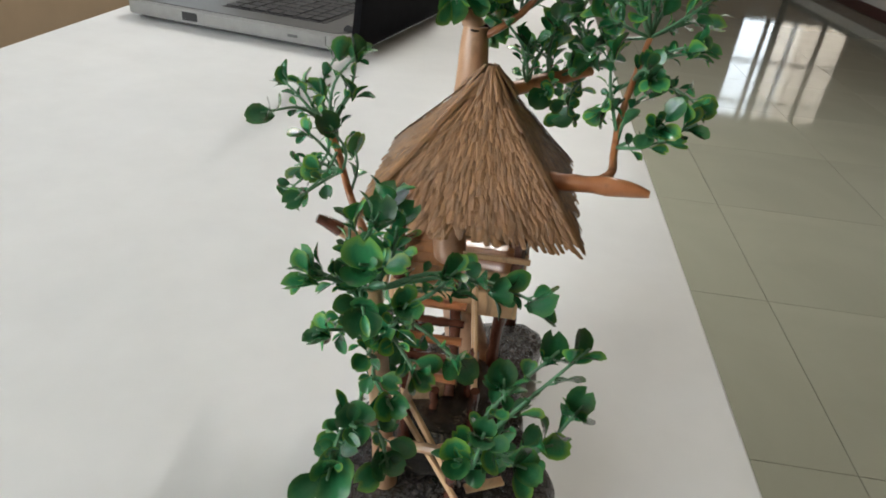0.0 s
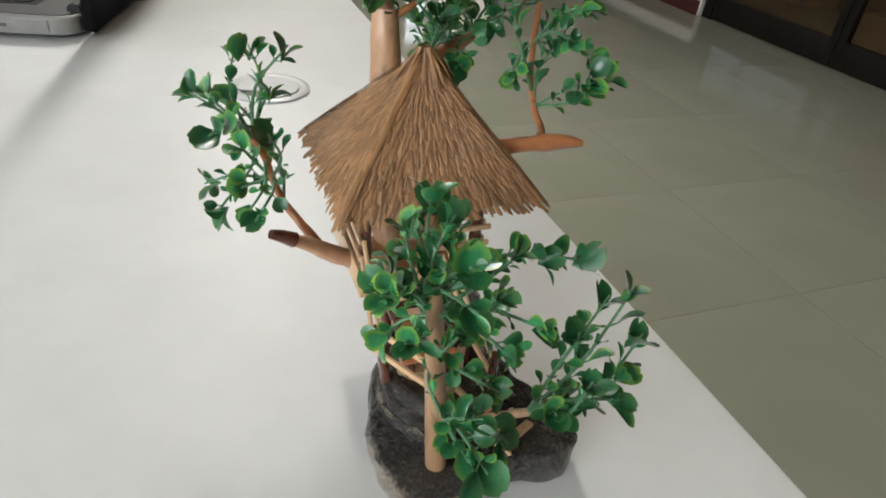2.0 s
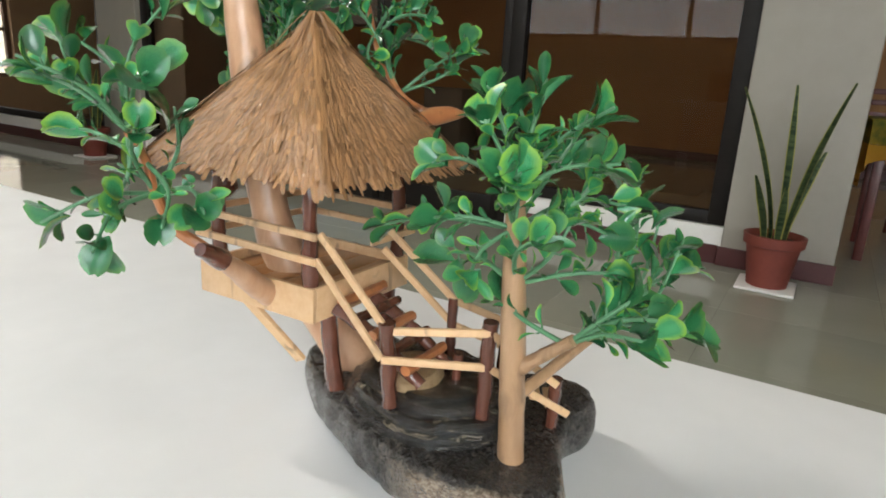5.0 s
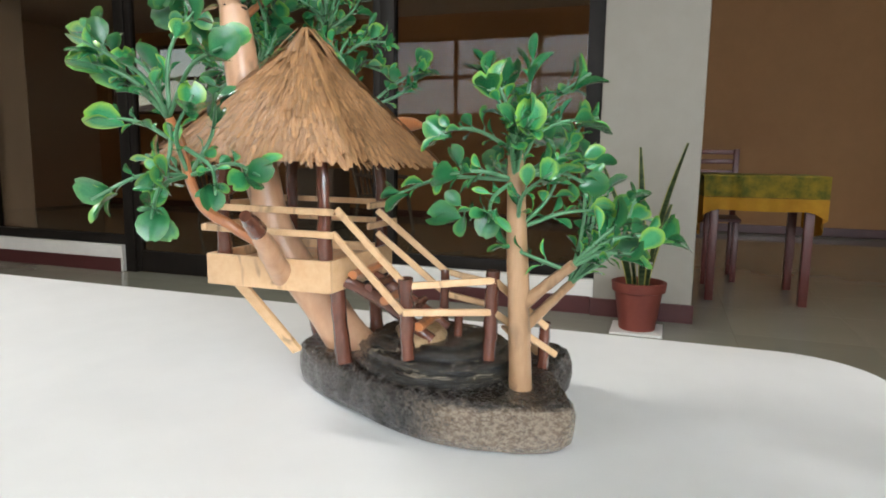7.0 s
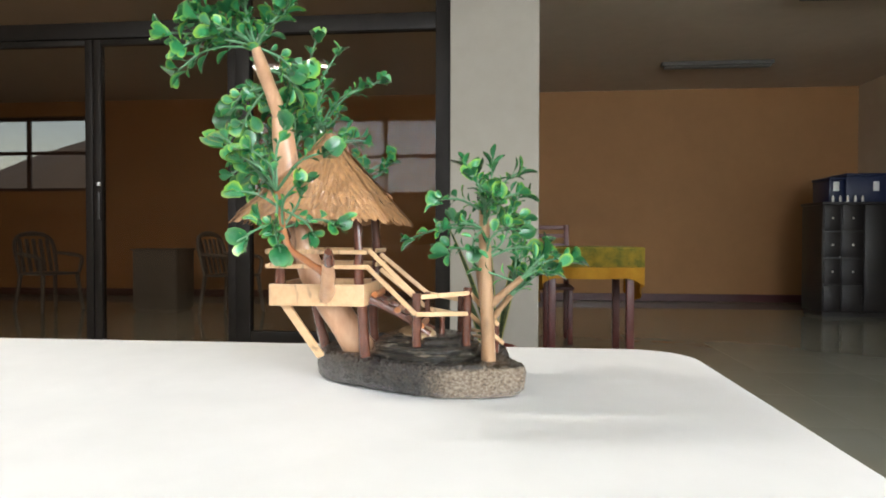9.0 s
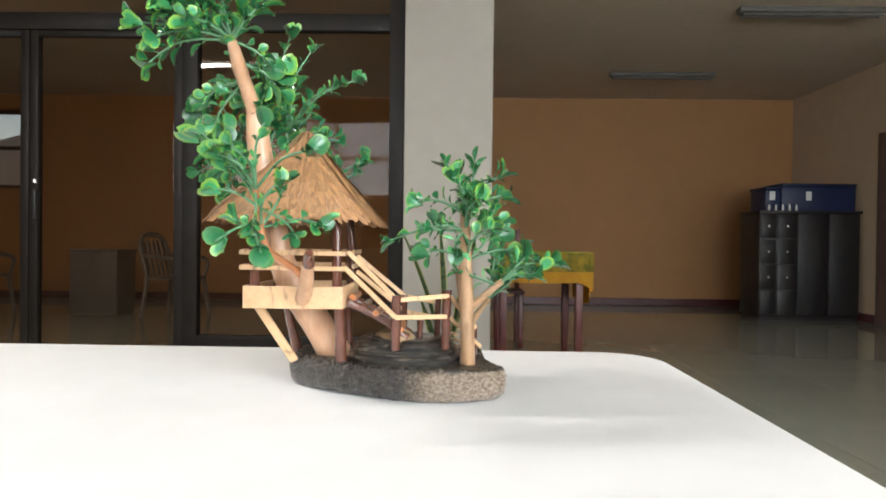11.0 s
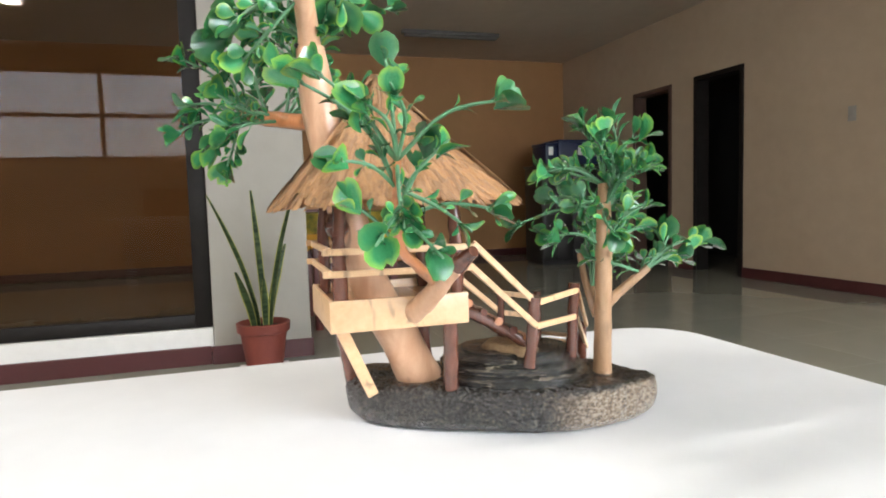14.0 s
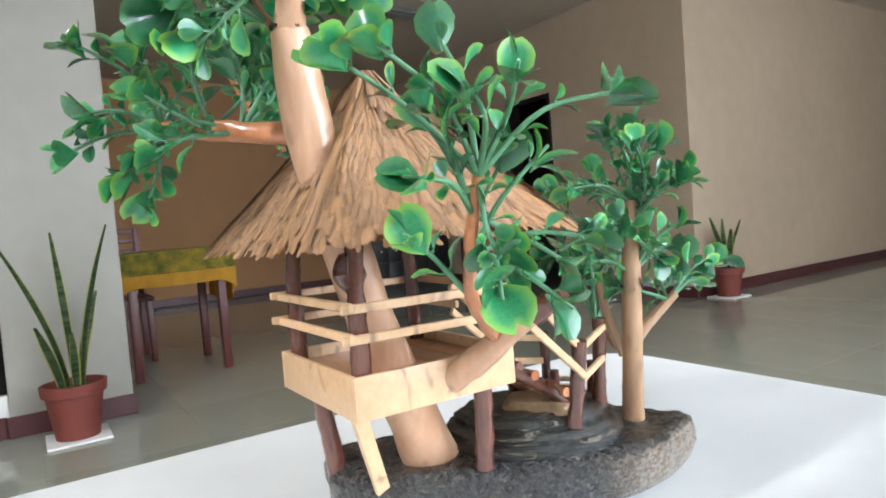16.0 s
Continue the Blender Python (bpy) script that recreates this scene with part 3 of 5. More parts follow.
part("top", boxed((6.43, 3.575, 0.691), (6.87, 4.125, 0.712), 0.004), M["dimmed"], cup)
part("door", boxed((6.438, 3.60, 0.05), (6.449, 4.10, 0.68), 0.003), M["dimmed"], cup)
part("foot_board", boxed((6.47, 3.61, 0.0), (6.83, 4.09, 0.029)), M["dimmed"], cup)

# ---- table with the tablecloth, by the pillar ----
ct = thing("side_table", (4.3, -0.72, 0), "low red-stained wooden table under a patterned cloth", "table")
part("tabletop", boxed((3.98, -0.95, 0.735), (4.62, -0.32, 0.765), 0.004), M["redwood"], ct)
part("apron", boxed((4.02, -0.90, 0.60), (4.58, -0.37, 0.734), 0.004), M["redwood"], ct)
for x, y in itertools.product((4.0, 4.55), (-0.92, -0.40)):
    part("leg", boxed((x, y, 0), (x + 0.05, y + 0.05, 0.734), 0.004), M["redwood"], ct)
bm = boxed((3.955, -0.975, 0.769), (4.645, -0.295, 0.779), 0.003)
cloth = thing("tablecloth", (4.3, -0.72, 0.765), "green and yellow patterned cloth with a yellow hanging hem", "tablecloth")
part("cloth_top", bm, M["cloth"], cloth)


def skirt(points, z1, drops, mat, name, out0=0.0):
    bm = bmesh.new()
    prev = None
    steps = 60
    path = [Vector(p) for p in points]
    for k in range(steps + 1):
        s = k / steps * (len(path) - 1)
        i = min(int(s), len(path) - 2)
        q = path[i].lerp(path[i + 1], s - i)
        d = (path[i + 1] - path[i]).normalized()
        out = Vector((d.y, -d.x, 0))
        w = 0.012 * math.sin(k * 1.1) + 0.008 * math.sin(k * 0.37)
        drop = float(np.interp(k / steps, np.linspace(0, 1, len(drops)), drops))
        ring = [bm.verts.new((q.x + out.x * (out0 + w), q.y + out.y * (out0 + w), z1)), bm.verts.new((q.x + out.x * (0.01 + w), q.y + out.y * (0.01 + w), z1 - drop))]
        if prev:
            bm.faces.new((prev[0], ring[0], ring[1], prev[1]))
        prev = ring
    bmesh.ops.solidify(bm, geom=bm.faces[:], thickness=0.004)
    part(name, bm, mat, cloth)


EDGE = [(4.645, -0.98, 0), (3.95, -0.98, 0), (3.95, -0.29, 0), (4.645, -0.29, 0)]
skirt(EDGE, 0.777, [0.13], M["cloth"], "cloth_drop", 0.004)
skirt(EDGE, 0.645, [0.20, 0.26, 0.22, 0.075, 0.08, 0.075, 0.20, 0.28, 0.26], M["yellow"], "hem", 0.008)

# slatted chair pushed up behind the table
wc = thing("wooden_chair", (4.95, -0.40, 0), "dark wooden chair with a slatted back behind the table", "chair")
part("seat", boxed((4.70, -0.60, 0.43), (5.10, -0.20, 0.455), 0.006), M["redwood"], wc)
for x, y in itertools.product((4.71, 5.05), (-0.59, -0.25)):
    part("leg", boxed((x, y, 0.0), (x + 0.04, y + 0.04, 0.429), 0.004), M["redwood"], wc)
for y in (-0.59, -0.25):
    part("back_post", boxed((5.055, y, 0.456), (5.09, y + 0.04, 0.95), 0.004), M["redwood"], wc)
for z in (0.60, 0.68, 0.76, 0.84, 0.91):
    part("back_slat", boxed((5.062, -0.549, z), (5.082, -0.251, z + 0.035), 0.003), M["redwood"], wc)

# ---- dark cabinet with boxes and small bottles ----
CX0, CX1, CY0, CY1, CZ = 6.80, 7.30, -4.55, -3.42, 1.23
cab = thing("cabinet", ((CX0 + CX1) / 2, (CY0 + CY1) / 2, 0), "tall dark lacquered cabinet with small pale knobs against the wall", "cabinet")
part("body", boxed((CX0 + 0.02, CY0 + 0.015, 0.05), (CX1, CY1 - 0.015, CZ - 0.03), 0.006), M["cabinet"], cab)
part("cabinet_top", boxed((CX0 - 0.012, CY0, CZ - 0.029), (CX1 + 0.01, CY1, CZ), 0.004), M["cabinet"], cab)
part("plinth_board", boxed((CX0 + 0.04, CY0 + 0.03, 0), (CX1 - 0.02, CY1 - 0.03, 0.049)), M["cabinet"], cab)
for i, z in enumerate((0.07, 0.355, 0.64, 0.925)):
    for j, (y0, y1) in enumerate(((CY1 - 0.19, CY1 - 0.02), (CY1 - 0.42, CY1 - 0.20))):
        d = part("drawer", boxed((CX0, y0 + 0.004, z), (CX0 + 0.019, y1 - 0.004, z + 0.268), 0.004), M["cabinet"], cab)
        if i:
            part("knob", lathe(bmesh.new(), [(0.0, 0), (0.009, 0.002), (0.011, 0.012), (0.007, 0.022), (0.0, 0.024)], (CX0 - 0.010, (y0 + y1) / 2, z + 0.12), 12), M["whiteplastic"], d)
for y0, y1 in ((CY0 + 0.02, CY0 + 0.36), (CY0 + 0.365, CY1 - 0.425)):
    part("door", boxed((CX0, y0 + 0.004, 0.07), (CX0 + 0.019, y1 - 0.004, CZ - 0.037), 0.004), M["cabinet"], cab)
for y0, y1, h in ((CY1 - 0.27, CY1 - 0.11, 0.27), (CY0 + 0.02, CY1 - 0.285, 0.31)):
    bx = thing("storage_box", ((CX0 + CX1) / 2, (y0 + y1) / 2, CZ), "dark blue plastic storage box with a white tag, on the cabinet", "box", "boxes on the cabinet")
    part("body", boxed((CX0 + 0.09, y0, CZ + 0.001), (CX1 - 0.03, y1, CZ + h - 0.03), 0.012), M["blue"], bx)
    part("lid", boxed((CX0 + 0.078, y0 - 0.006, CZ + h - 0.029), (CX1 - 0.02, y1 + 0.006, CZ + h), 0.008), M["blue"], bx)
    ty = y1 - 0.07 if h < 0.3 else y1 - 0.30
    part("tag", boxed((CX0 + 0.084, ty - 0.03, CZ + 0.12), (CX0 + 0.089, ty + 0.03, CZ + 0.22)), M["whiteplastic"], bx, "white paper tag")
for k in range(5):
    y = CY1 - 0.12 - 0.075 * k
    b = thing("bottle", (CX0 + 0.03, y, CZ + 0.001), "small white capped bottle on the cabinet", "bottle", "bottles on the cabinet")
    part("body", lathe(bmesh.new(), [(0.0, 0), (0.012, 0.0), (0.012, 0.05), (0.006, 0.062), (0.006, 0.07), (0.0, 0.071)], (CX0 + 0.03, y, CZ + 0.0012), 12), M["whiteplastic"], b)


# ---- potted snake plants ----
def snake_plant(at, leaves, label, size=1.0):
    x, y = at
    p = thing("potted_plant", (x, y, 0), label, "potted plant", "snake plants in red pots")
    s = size
    part("tile_stand", boxed((x - 0.125 * s, y - 0.125 * s, 0.001), (x + 0.125 * s, y + 0.125 * s, 0.013), 0.003), M["saucer"], p, "white ceramic tile under the pot")
    pot = part("pot", lathe(bmesh.new(), [(0.0, 0.0), (0.088 * s, 0.0), (0.115 * s, 0.19 * s), (0.130 * s, 0.195 * s), (0.134 * s, 0.24 * s), (0.122 * s, 0.243 * s), (0.116 * s, 0.205 * s), (0.0, 0.205 * s)], (x, y, 0.0135), 32), M["terracotta"], p, "red-brown plastic pot")
    part("soil", lathe(bmesh.new(), [(0.0, 0.0), (0.114 * s, 0.0), (0.10 * s, 0.008), (0.0, 0.012)], (x, y, 0.0137 + 0.206 * s), 24), M["soil"], pot)
    for k, (dx, dy, lx, ly, h, w) in enumerate(leaves):
        bm = bmesh.new()
        uvl = bm.loops.layers.uv.new("uv")
        rows = 10
        grid = []
        across = Vector((math.cos(k * 1.3), math.sin(k * 1.3), 0))
        if abs(across.y) < 0.45:
            across = Vector((0.5, 0.85, 0))
        for r in range(rows + 1):
            t = r / rows
            ww = 0.78 * w * (0.55 + 0.75 * math.sin(math.pi * min(t * 0.62 + 0.14, 1.0)) ** 1.0) * (1 - max(0, t - 0.55) ** 1.6 * 2.15)
            c = Vector((x + dx + lx * t ** 1.5, y + dy + ly * t ** 1.5, 0.205 * s + 0.015 + h * t))
            fold = across.cross(Vector((0, 0, 1))) * 0.25 * ww
            grid.append([(c - across * ww + fold, 1.0), (c, 0.0), (c + across * ww + fold, 1.0)])
        vs = [[(bm.verts.new(q), u) for q, u in row] for row in grid]
        for a, b in zip(vs, vs[1:]):
            for i in range(2):
                f = bm.faces.new((a[i][0], a[i + 1][0], b[i + 1][0], b[i][0]))
                for lp, u in zip(f.loops, (a[i][1], a[i + 1][1], b[i + 1][1], b[i][1])):
                    lp[uvl].uv = (u, 0)
        bmesh.ops.solidify(bm, geom=bm.faces[:], thickness=0.004)
        part("leaf", bm, M["snake"], p)
    return p


snake_plant((3.08, 0.012), [(0.0, 0.02, 0.02, 0.22, 0.68, 0.016), (0.02, -0.01, 0.0, 0.04, 0.70, 0.018), (0.0, -0.04, -0.02, -0.15, 0.72, 0.028), (-0.03, 0.04, -0.03, 0.08, 0.30, 0.03), (-0.02, -0.01, -0.04, 0.0, 0.26, 0.022), (0.03, -0.03, 0.05, -0.10, 0.42, 0.024)], "tall thin snake plant in a red-brown pot by the pillar")
snake_plant((3.00, -4.78), [(0.0, 0.02, 0.02, 0.16, 0.46, 0.026), (0.02, -0.01, 0.0, 0.02, 0.44, 0.03), (0.0, -0.03, -0.02, -0.16, 0.42, 0.03), (-0.03, 0.03, -0.10, 0.10, 0.36, 0.03), (0.03, -0.03, 0.10, -0.08, 0.38, 0.028), (0.0, 0.0, -0.06, -0.04, 0.30, 0.026)], "short bushy snake plant in a red pot by the wall")
snake_plant((3.10, 5.35), [(0.0, 0.02, 0.02, 0.12, 0.56, 0.024), (0.02, -0.01, 0.0, 0.02, 0.60, 0.026), (0.0, -0.03, -0.02, -0.12, 0.52, 0.026), (-0.03, 0.03, -0.08, 0.06, 0.36, 0.03), (0.03, -0.03, 0.06, -0.08, 0.42, 0.026)], "snake plant in a red-brown pot by the far pillar")

# ---- the desk ----
DESK = dict(x0=-0.56, x1=0.145, y0=-0.20, y1=1.33)


def rounded_slab(x0, x1, y0, y1, z0, z1, r, soft):
    bm = bmesh.new()
    ring = []
    for cx, cy, a0 in ((x1 - r, y1 - r, 0), (x0 + r, y1 - r, 90), (x0 + r, y0 + r, 180), (x1 - r, y0 + r, 270)):
        for k in range(9):
            a = radians(a0 + 90 * k / 8)
            ring.append(bm.verts.new((cx + r * math.cos(a), cy + r * math.sin(a), z0)))
    f = bm.faces.new(ring)
    got = bmesh.ops.extrude_face_region(bm, geom=[f])
    up = [e for e in got["geom"] if isinstance(e, bmesh.types.BMVert)]
    bmesh.ops.translate(bm, verts=up, vec=(0, 0, z1 - z0))
    top = [e for e in bm.edges if all(v in up for v in e.verts)]
    bmesh.ops.bevel(bm, geom=top, offset=soft, segments=3, affect="EDGES", profile=0.5)
    return bm


desk = thing("desk", (-0.2, 0.55, 0), "white laminate desk with rounded corners", "desk")
part("desktop", rounded_slab(DESK["x0"], DESK["x1"], DESK["y0"], DESK["y1"], TABLE_Z - 0.028, TABLE_Z, 0.045, 0.002), M["laminate"], desk)
part("modesty_panel", boxed((0.02, -0.02, 0.30), (0.038, 1.15, TABLE_Z - 0.029)), M["plinth"], desk)
for y in (-0.06, 1.17):
    part("leg_panel", boxed((-0.48, y, 0.0), (0.06, y + 0.025, TABLE_Z - 0.029), 0.002), M["plinth"], desk)

GR = (-0.020, 0.424)
gm = thing("cable_grommet", (GR[0], GR[1], TABLE_Z), "round grey plastic cable grommet set in the desktop", "cable grommet")
bm = lathe(bmesh.new(), [(0.0290, 0.0002), (0.0385, 0.0002), (0.0390, 0.0020), (0.0360, 0.0030), (0.0320, 0.0030), (0.0290, 0.0016), (0.0290, 0.0002)], (*GR, TABLE_Z), 40)
bmesh.ops.delete(bm, geom=[f for f in bm.faces if len(f.verts) > 8], context="FACES_ONLY")
part("collar", bm, M["grommet"], gm)
bm = bmesh.new()
ring = [bm.verts.new((GR[0] + 0.0285 * math.cos(a), GR[1] + 0.0285 * math.sin(a), TABLE_Z + 0.0012)) for a in (radians(-42 + 232 * k / 40) for k in range(41))]
f = bm.faces.new(ring)
got = bmesh.ops.extrude_face_region(bm, geom=[f])
bmesh.ops.translate(bm, verts=[e for e in got["geom"] if isinstance(e, bmesh.types.BMVert)], vec=(0, 0, 0.0014))
part("cover", bm, M["grommet"], gm)
# no real opening: a black disc on the desktop stands for its shade
part("cable_hole_shade", lathe(bmesh.new(), [(0.0, 0.0003), (0.0288, 0.0003), (0.0288, 0.0009), (0.0, 0.0009)], (*GR, TABLE_Z), 32), M["black"], gm, "black disc standing for the shade in the cable opening")

# ---- laptop ----
LAP = pose(-0.530, 0.650, TABLE_Z, 0, 0, -12.0) @ Matrix.Diagonal((1.14, 1.14, 1.14, 1))
lap = thing("laptop", (-0.3, 0.7, TABLE_Z), "open silver laptop with a black keyboard on the desk", "laptop")
LD, LW = 0.300, 0.40          # depth towards the hinge, width


def lap_part(name, bm, mat, parent=lap, label=""):
    bmesh.ops.transform(bm, matrix=LAP, verts=bm.verts)
    return part(name, bm, mat, parent, label)


bm = rounded_slab(0, LD, 0, LW, 0.006, 0.022, 0.022, 0.003)
base = lap_part("base", bm, M["silver"])
lap_part("palmrest", rounded_slab(0.004, LD - 0.004, 0.004, LW - 0.004, 0.0222, 0.0232, 0.02, 0.0004), M["deckgrey"], base)
lap_part("bottom_case", rounded_slab(0.008, LD - 0.01, 0.008, LW - 0.008, 0.002, 0.0059, 0.02, 0.001), M["black"], base)
lap_part("drive_tray", boxed((0.120, -0.0012, 0.0085), (0.275, 0.002, 0.0195), 0.0006), M["silver"], base)
lap_part("drive_button", boxed((0.228, -0.0020, 0.012), (0.240, -0.0008, 0.015), 0.0004), M["deckgrey"], base)
lap_part("port", boxed((0.088, -0.0008, 0.009), (0.108, 0.002, 0.0185)), M["black"], base, "dark port")
lap_part("keyboard_well", boxed((0.118, 0.035, 0.02325), (0.255, LW - 0.02, 0.0238)), M["black"], base)
key = boxed((0, 0, 0), (0.0158, 0.0158, 0.0016), 0.0008)
key_me = bpy.data.meshes.new("key")
key.to_mesh(key_me)
key.free()
key_me.materials.append(M["key"])
for i in range(7):
    for j in range(18):
        k = new("key", key_me)
        k.parent = base
        k.matrix_world = LAP @ pose(0.121 + i * 0.0187, 0.039 + j * 0.0187, 0.0239)
lap_part("touchpad", boxed((0.02, 0.14, 0.02325), (0.10, 0.25, 0.0236), 0.0002), M["silver"], base)
lap_part("sticker", boxed((0.015, 0.015, 0.02325), (0.04, 0.035, 0.0235)), M["whiteplastic"], base, "small pale sticker")
lid = rounded_slab(0, 0.245, 0.004, LW - 0.004, 0, 0.009, 0.012, 0.002)
bmesh.ops.transform(lid, matrix=Matrix.Translation((LD + 0.0105, 0, 0.006)) @ Matrix.Rotation(radians(-84), 4, "Y"), verts=lid.verts)
lid_ob = lap_part("lid", lid, M["lid"])
scr = boxed((0.012, 0.016, 0.0091), (0.235, LW - 0.016, 0.0094))
bmesh.ops.transform(scr, matrix=Matrix.Translation((LD + 0.0105, 0, 0.006)) @ Matrix.Rotation(radians(-84), 4, "Y"), verts=scr.verts)
lap_part("screen", scr, M["lid"], lid_ob, "dark screen")
lap_part("hinge", tube(bmesh.new(), [(LD - 0.008, 0.02, 0.024), (LD - 0.008, LW - 0.02, 0.024)], [0.006, 0.006], 12, 1), M["black"], lid_ob)


# ---- the miniature tree house ----
house = thing("tree_house_ornament", (0.0, 0.0, TABLE_Z), "varnished miniature tree house of twigs and thatch on a stone base", "ornament")

# stone base: a rounded slab with a wavy outline
OUTLINE = [(0.048, 0.058), (0.032, 0.068), (0.008, 0.063), (-0.010, 0.040), (-0.022, 0.018), (-0.033, -0.004), (-0.038, -0.026),
           (-0.036, -0.050), (-0.029, -0.067), (-0.017, -0.069), (0.004, -0.058), (0.020, -0.057), (0.036, -0.061), (0.050, -0.052),
           (0.052, -0.034), (0.040, -0.012), (0.036, 0.012), (0.042, 0.036)]


def loop_path(points, n):
    p = [Vector((*q, 0)) for q in points]
    out = []
    for i in range(len(p)):
        a, b, c, d = p[i - 1], p[i], p[(i + 1) % len(p)], p[(i + 2) % len(p)]
        for k in range(n):
            t = k / n
            out.append(0.5 * (2 * b + (c - a) * t + (2 * a - 5 * b + 4 * c - d) * t * t + (3 * b - a - 3 * c + d) * t ** 3))
    return out


def slab_of_rock(points, z0, z1, profile, n, centre, lump, seed, dome=0.0):
    """A stone: rings of the outline, drawn in and lumped, closed by a low dome."""
    bm = bmesh.new()
    path = loop_path(points, n)
    c = Vector((*centre, 0))
    rings = []
    for s, h in profile:
        ring = []
        for q in path:
            p = c + (q - c) * s
            p.z = z0 + (z1 - z0) * h
            d = noise.noise(p * 55 + Vector((seed, 0, 0))) * lump + noise.noise(p * 170 + Vector((seed, 3, 0))) * lump * 0.55 + abs(noise.noise(p * 90 + Vector((3, seed, 0)))) * lump * 0.8
            out = (q - c).normalized()
            p += out * d
            if h > 0.02:
                p.z += d * 0.6 + dome * (1 - s) * (z1 - z0)
            ring.append(bm.verts.new(p))
        rings.append(ring)
    for a, b in zip(rings, rings[1:]):
        for k in range(len(path)):
            bm.faces.new((a[k], a[(k + 1) % len(path)], b[(k + 1) % len(path)], b[k]))
    bm.faces.new(list(reversed(rings[0])))
    bm.faces.new(rings[-1])
    return bm


STONE_TOP = 0.7690
profile = [(0.85, 0.0), (0.92, 0.05), (0.955, 0.20), (0.968, 0.45), (0.965, 0.70), (0.95, 0.88), (0.92, 0.97), (0.87, 1.0), (0.7, 1.01), (0.55, 1.0), (0.4, 1.02), (0.25, 1.0), (0.1, 1.0)]
bm = slab_of_rock(OUTLINE, TABLE_Z + 0.0003, STONE_TOP, profile, 12, (0.012, -0.002), 0.0026, 2.0)
bmesh.ops.translate(bm, verts=bm.verts, vec=(0, 0, -TABLE_Z))
stone = part("stone_base", bm, M["stone"], house, "dark speckled varnished stone with a pale worn side")
stone.location.z += TABLE_Z

# layered mound under the stairs
MOUND = [(0.018, 0.022), (-0.004, 0.024), (-0.019, 0.012), (-0.027, -0.008), (-0.025, -0.025), (-0.014, -0.037), (0.004, -0.041), (0.020, -0.034), (0.028, -0.012), (0.026, 0.008)]
bm = slab_of_rock(MOUND, STONE_TOP - 0.002, 0.7825, [(0.96, 0.0), (1.02, 0.12), (1.04, 0.26), (1.0, 0.34), (0.94, 0.40), (0.97, 0.52), (0.93, 0.62), (0.85, 0.66), (0.86, 0.76), (0.80, 0.86), (0.70, 0.90), (0.68, 0.96), (0.56, 1.0), (0.38, 0.96), (0.2, 1.0), (0.08, 0.98)], 9, (0.001, -0.008), 0.0016, 9.0)
part("rock_mound", bm, M["mound"], house, "glossy dark layered mound")
bm = slab_of_rock([(0.000, 0.008), (-0.012, 0.004), (-0.019, -0.006), (-0.014, -0.015), (-0.002, -0.014), (0.006, -0.004)], 0.7810, 0.7862, [(1.0, 0.0), (0.95, 0.5), (0.8, 0.9), (0.5, 1.0), (0.2, 0.95)], 6, (-0.006, -0.004), 0.0012, 4.0)
part("sand_patch", bm, mottled("pale_grit", (0.40, 0.27, 0.14), (0.22, 0.13, 0.06), 260.0, 0.5, bumpy=0.8, dist=0.001), house, "pale gritty patch")


def limb(name, points, radii, mat, label="", knobs=0.18, sides=12, parent=house, n=6):
    return part(name, tube(bmesh.new(), points, radii, sides, n, knobs, seed=len(bpy.data.objects)), mat, parent, label)


# leaning trunk through deck and roof
TRUNK = [(0.012, 0.031, 0.7640), (0.002, 0.045, 0.790), (-0.007, 0.059, 0.815), (-0.008, 0.069, 0.850), (-0.006, 0.0765, 0.885), (-0.0065, 0.0800, 0.9125)]
trunk = limb("trunk", TRUNK, [0.0105, 0.0088, 0.0080, 0.0072, 0.0072, 0.0058], M["trunk"], "thick peeled branch leaning through the deck and roof", 0.12, 20, n=8)
limb("upper_trunk", [(-0.0066, 0.0800, 0.9115), (-0.015, 0.082, 0.925), (-0.024, 0.0845, 0.938), (-0.031, 0.086, 0.949)], [0.0046, 0.0042, 0.0040, 0.0026], M["trunk"], "thinner top length of the branch", 0.14, 14)
limb("binding_wire", [(-0.0122, 0.0800, 0.9127), (-0.0065, 0.0743, 0.9117), (-0.0008, 0.0800, 0.9123), (-0.0065, 0.0857, 0.9133), (-0.0122, 0.0800, 0.9127)], [0.0006, 0.0006], M["wire"], "", 0.0, 6)

# main side branches and their thin twigs
limb("branch", [(-0.0235, 0.047, 0.8045), (-0.036, 0.043, 0.8125), (-0.050, 0.0385, 0.8235), (-0.0635, 0.0345, 0.8320)], [0.0044, 0.0042, 0.0034, 0.0018], M["trunk"], "thick peeled branch rising from the deck edge", 0.2, 14)
limb("branch_end", [(-0.0550, 0.0369, 0.8268), (-0.0600, 0.0355, 0.8301), (-0.0648, 0.0342, 0.8328)], [0.0034, 0.0030, 0.0020], M["bark"], "dark bark left at its end", 0.15, 12)
limb("twig", [(-0.044, 0.042, 0.8205), (-0.050, 0.050, 0.8270), (-0.056, 0.0575, 0.8340), (-0.0600, 0.0600, 0.8450), (-0.0625, 0.0600, 0.8550), (-0.0670, 0.0608, 0.8640)], [0.0024, 0.0020, 0.0018, 0.0017, 0.0016, 0.0014], M["twig"], "thin orange twig", 0.15, 10)
limb("branch", [(0.020, 0.040, 0.862), (0.040, 0.0345, 0.8655), (0.058, 0.0300, 0.8680), (0.0715, 0.0262, 0.8685)], [0.0030, 0.0036, 0.0035, 0.0038, 0.0036, 0.0014], M["twig"], "short orange branch under the eave", 0.2, 14)
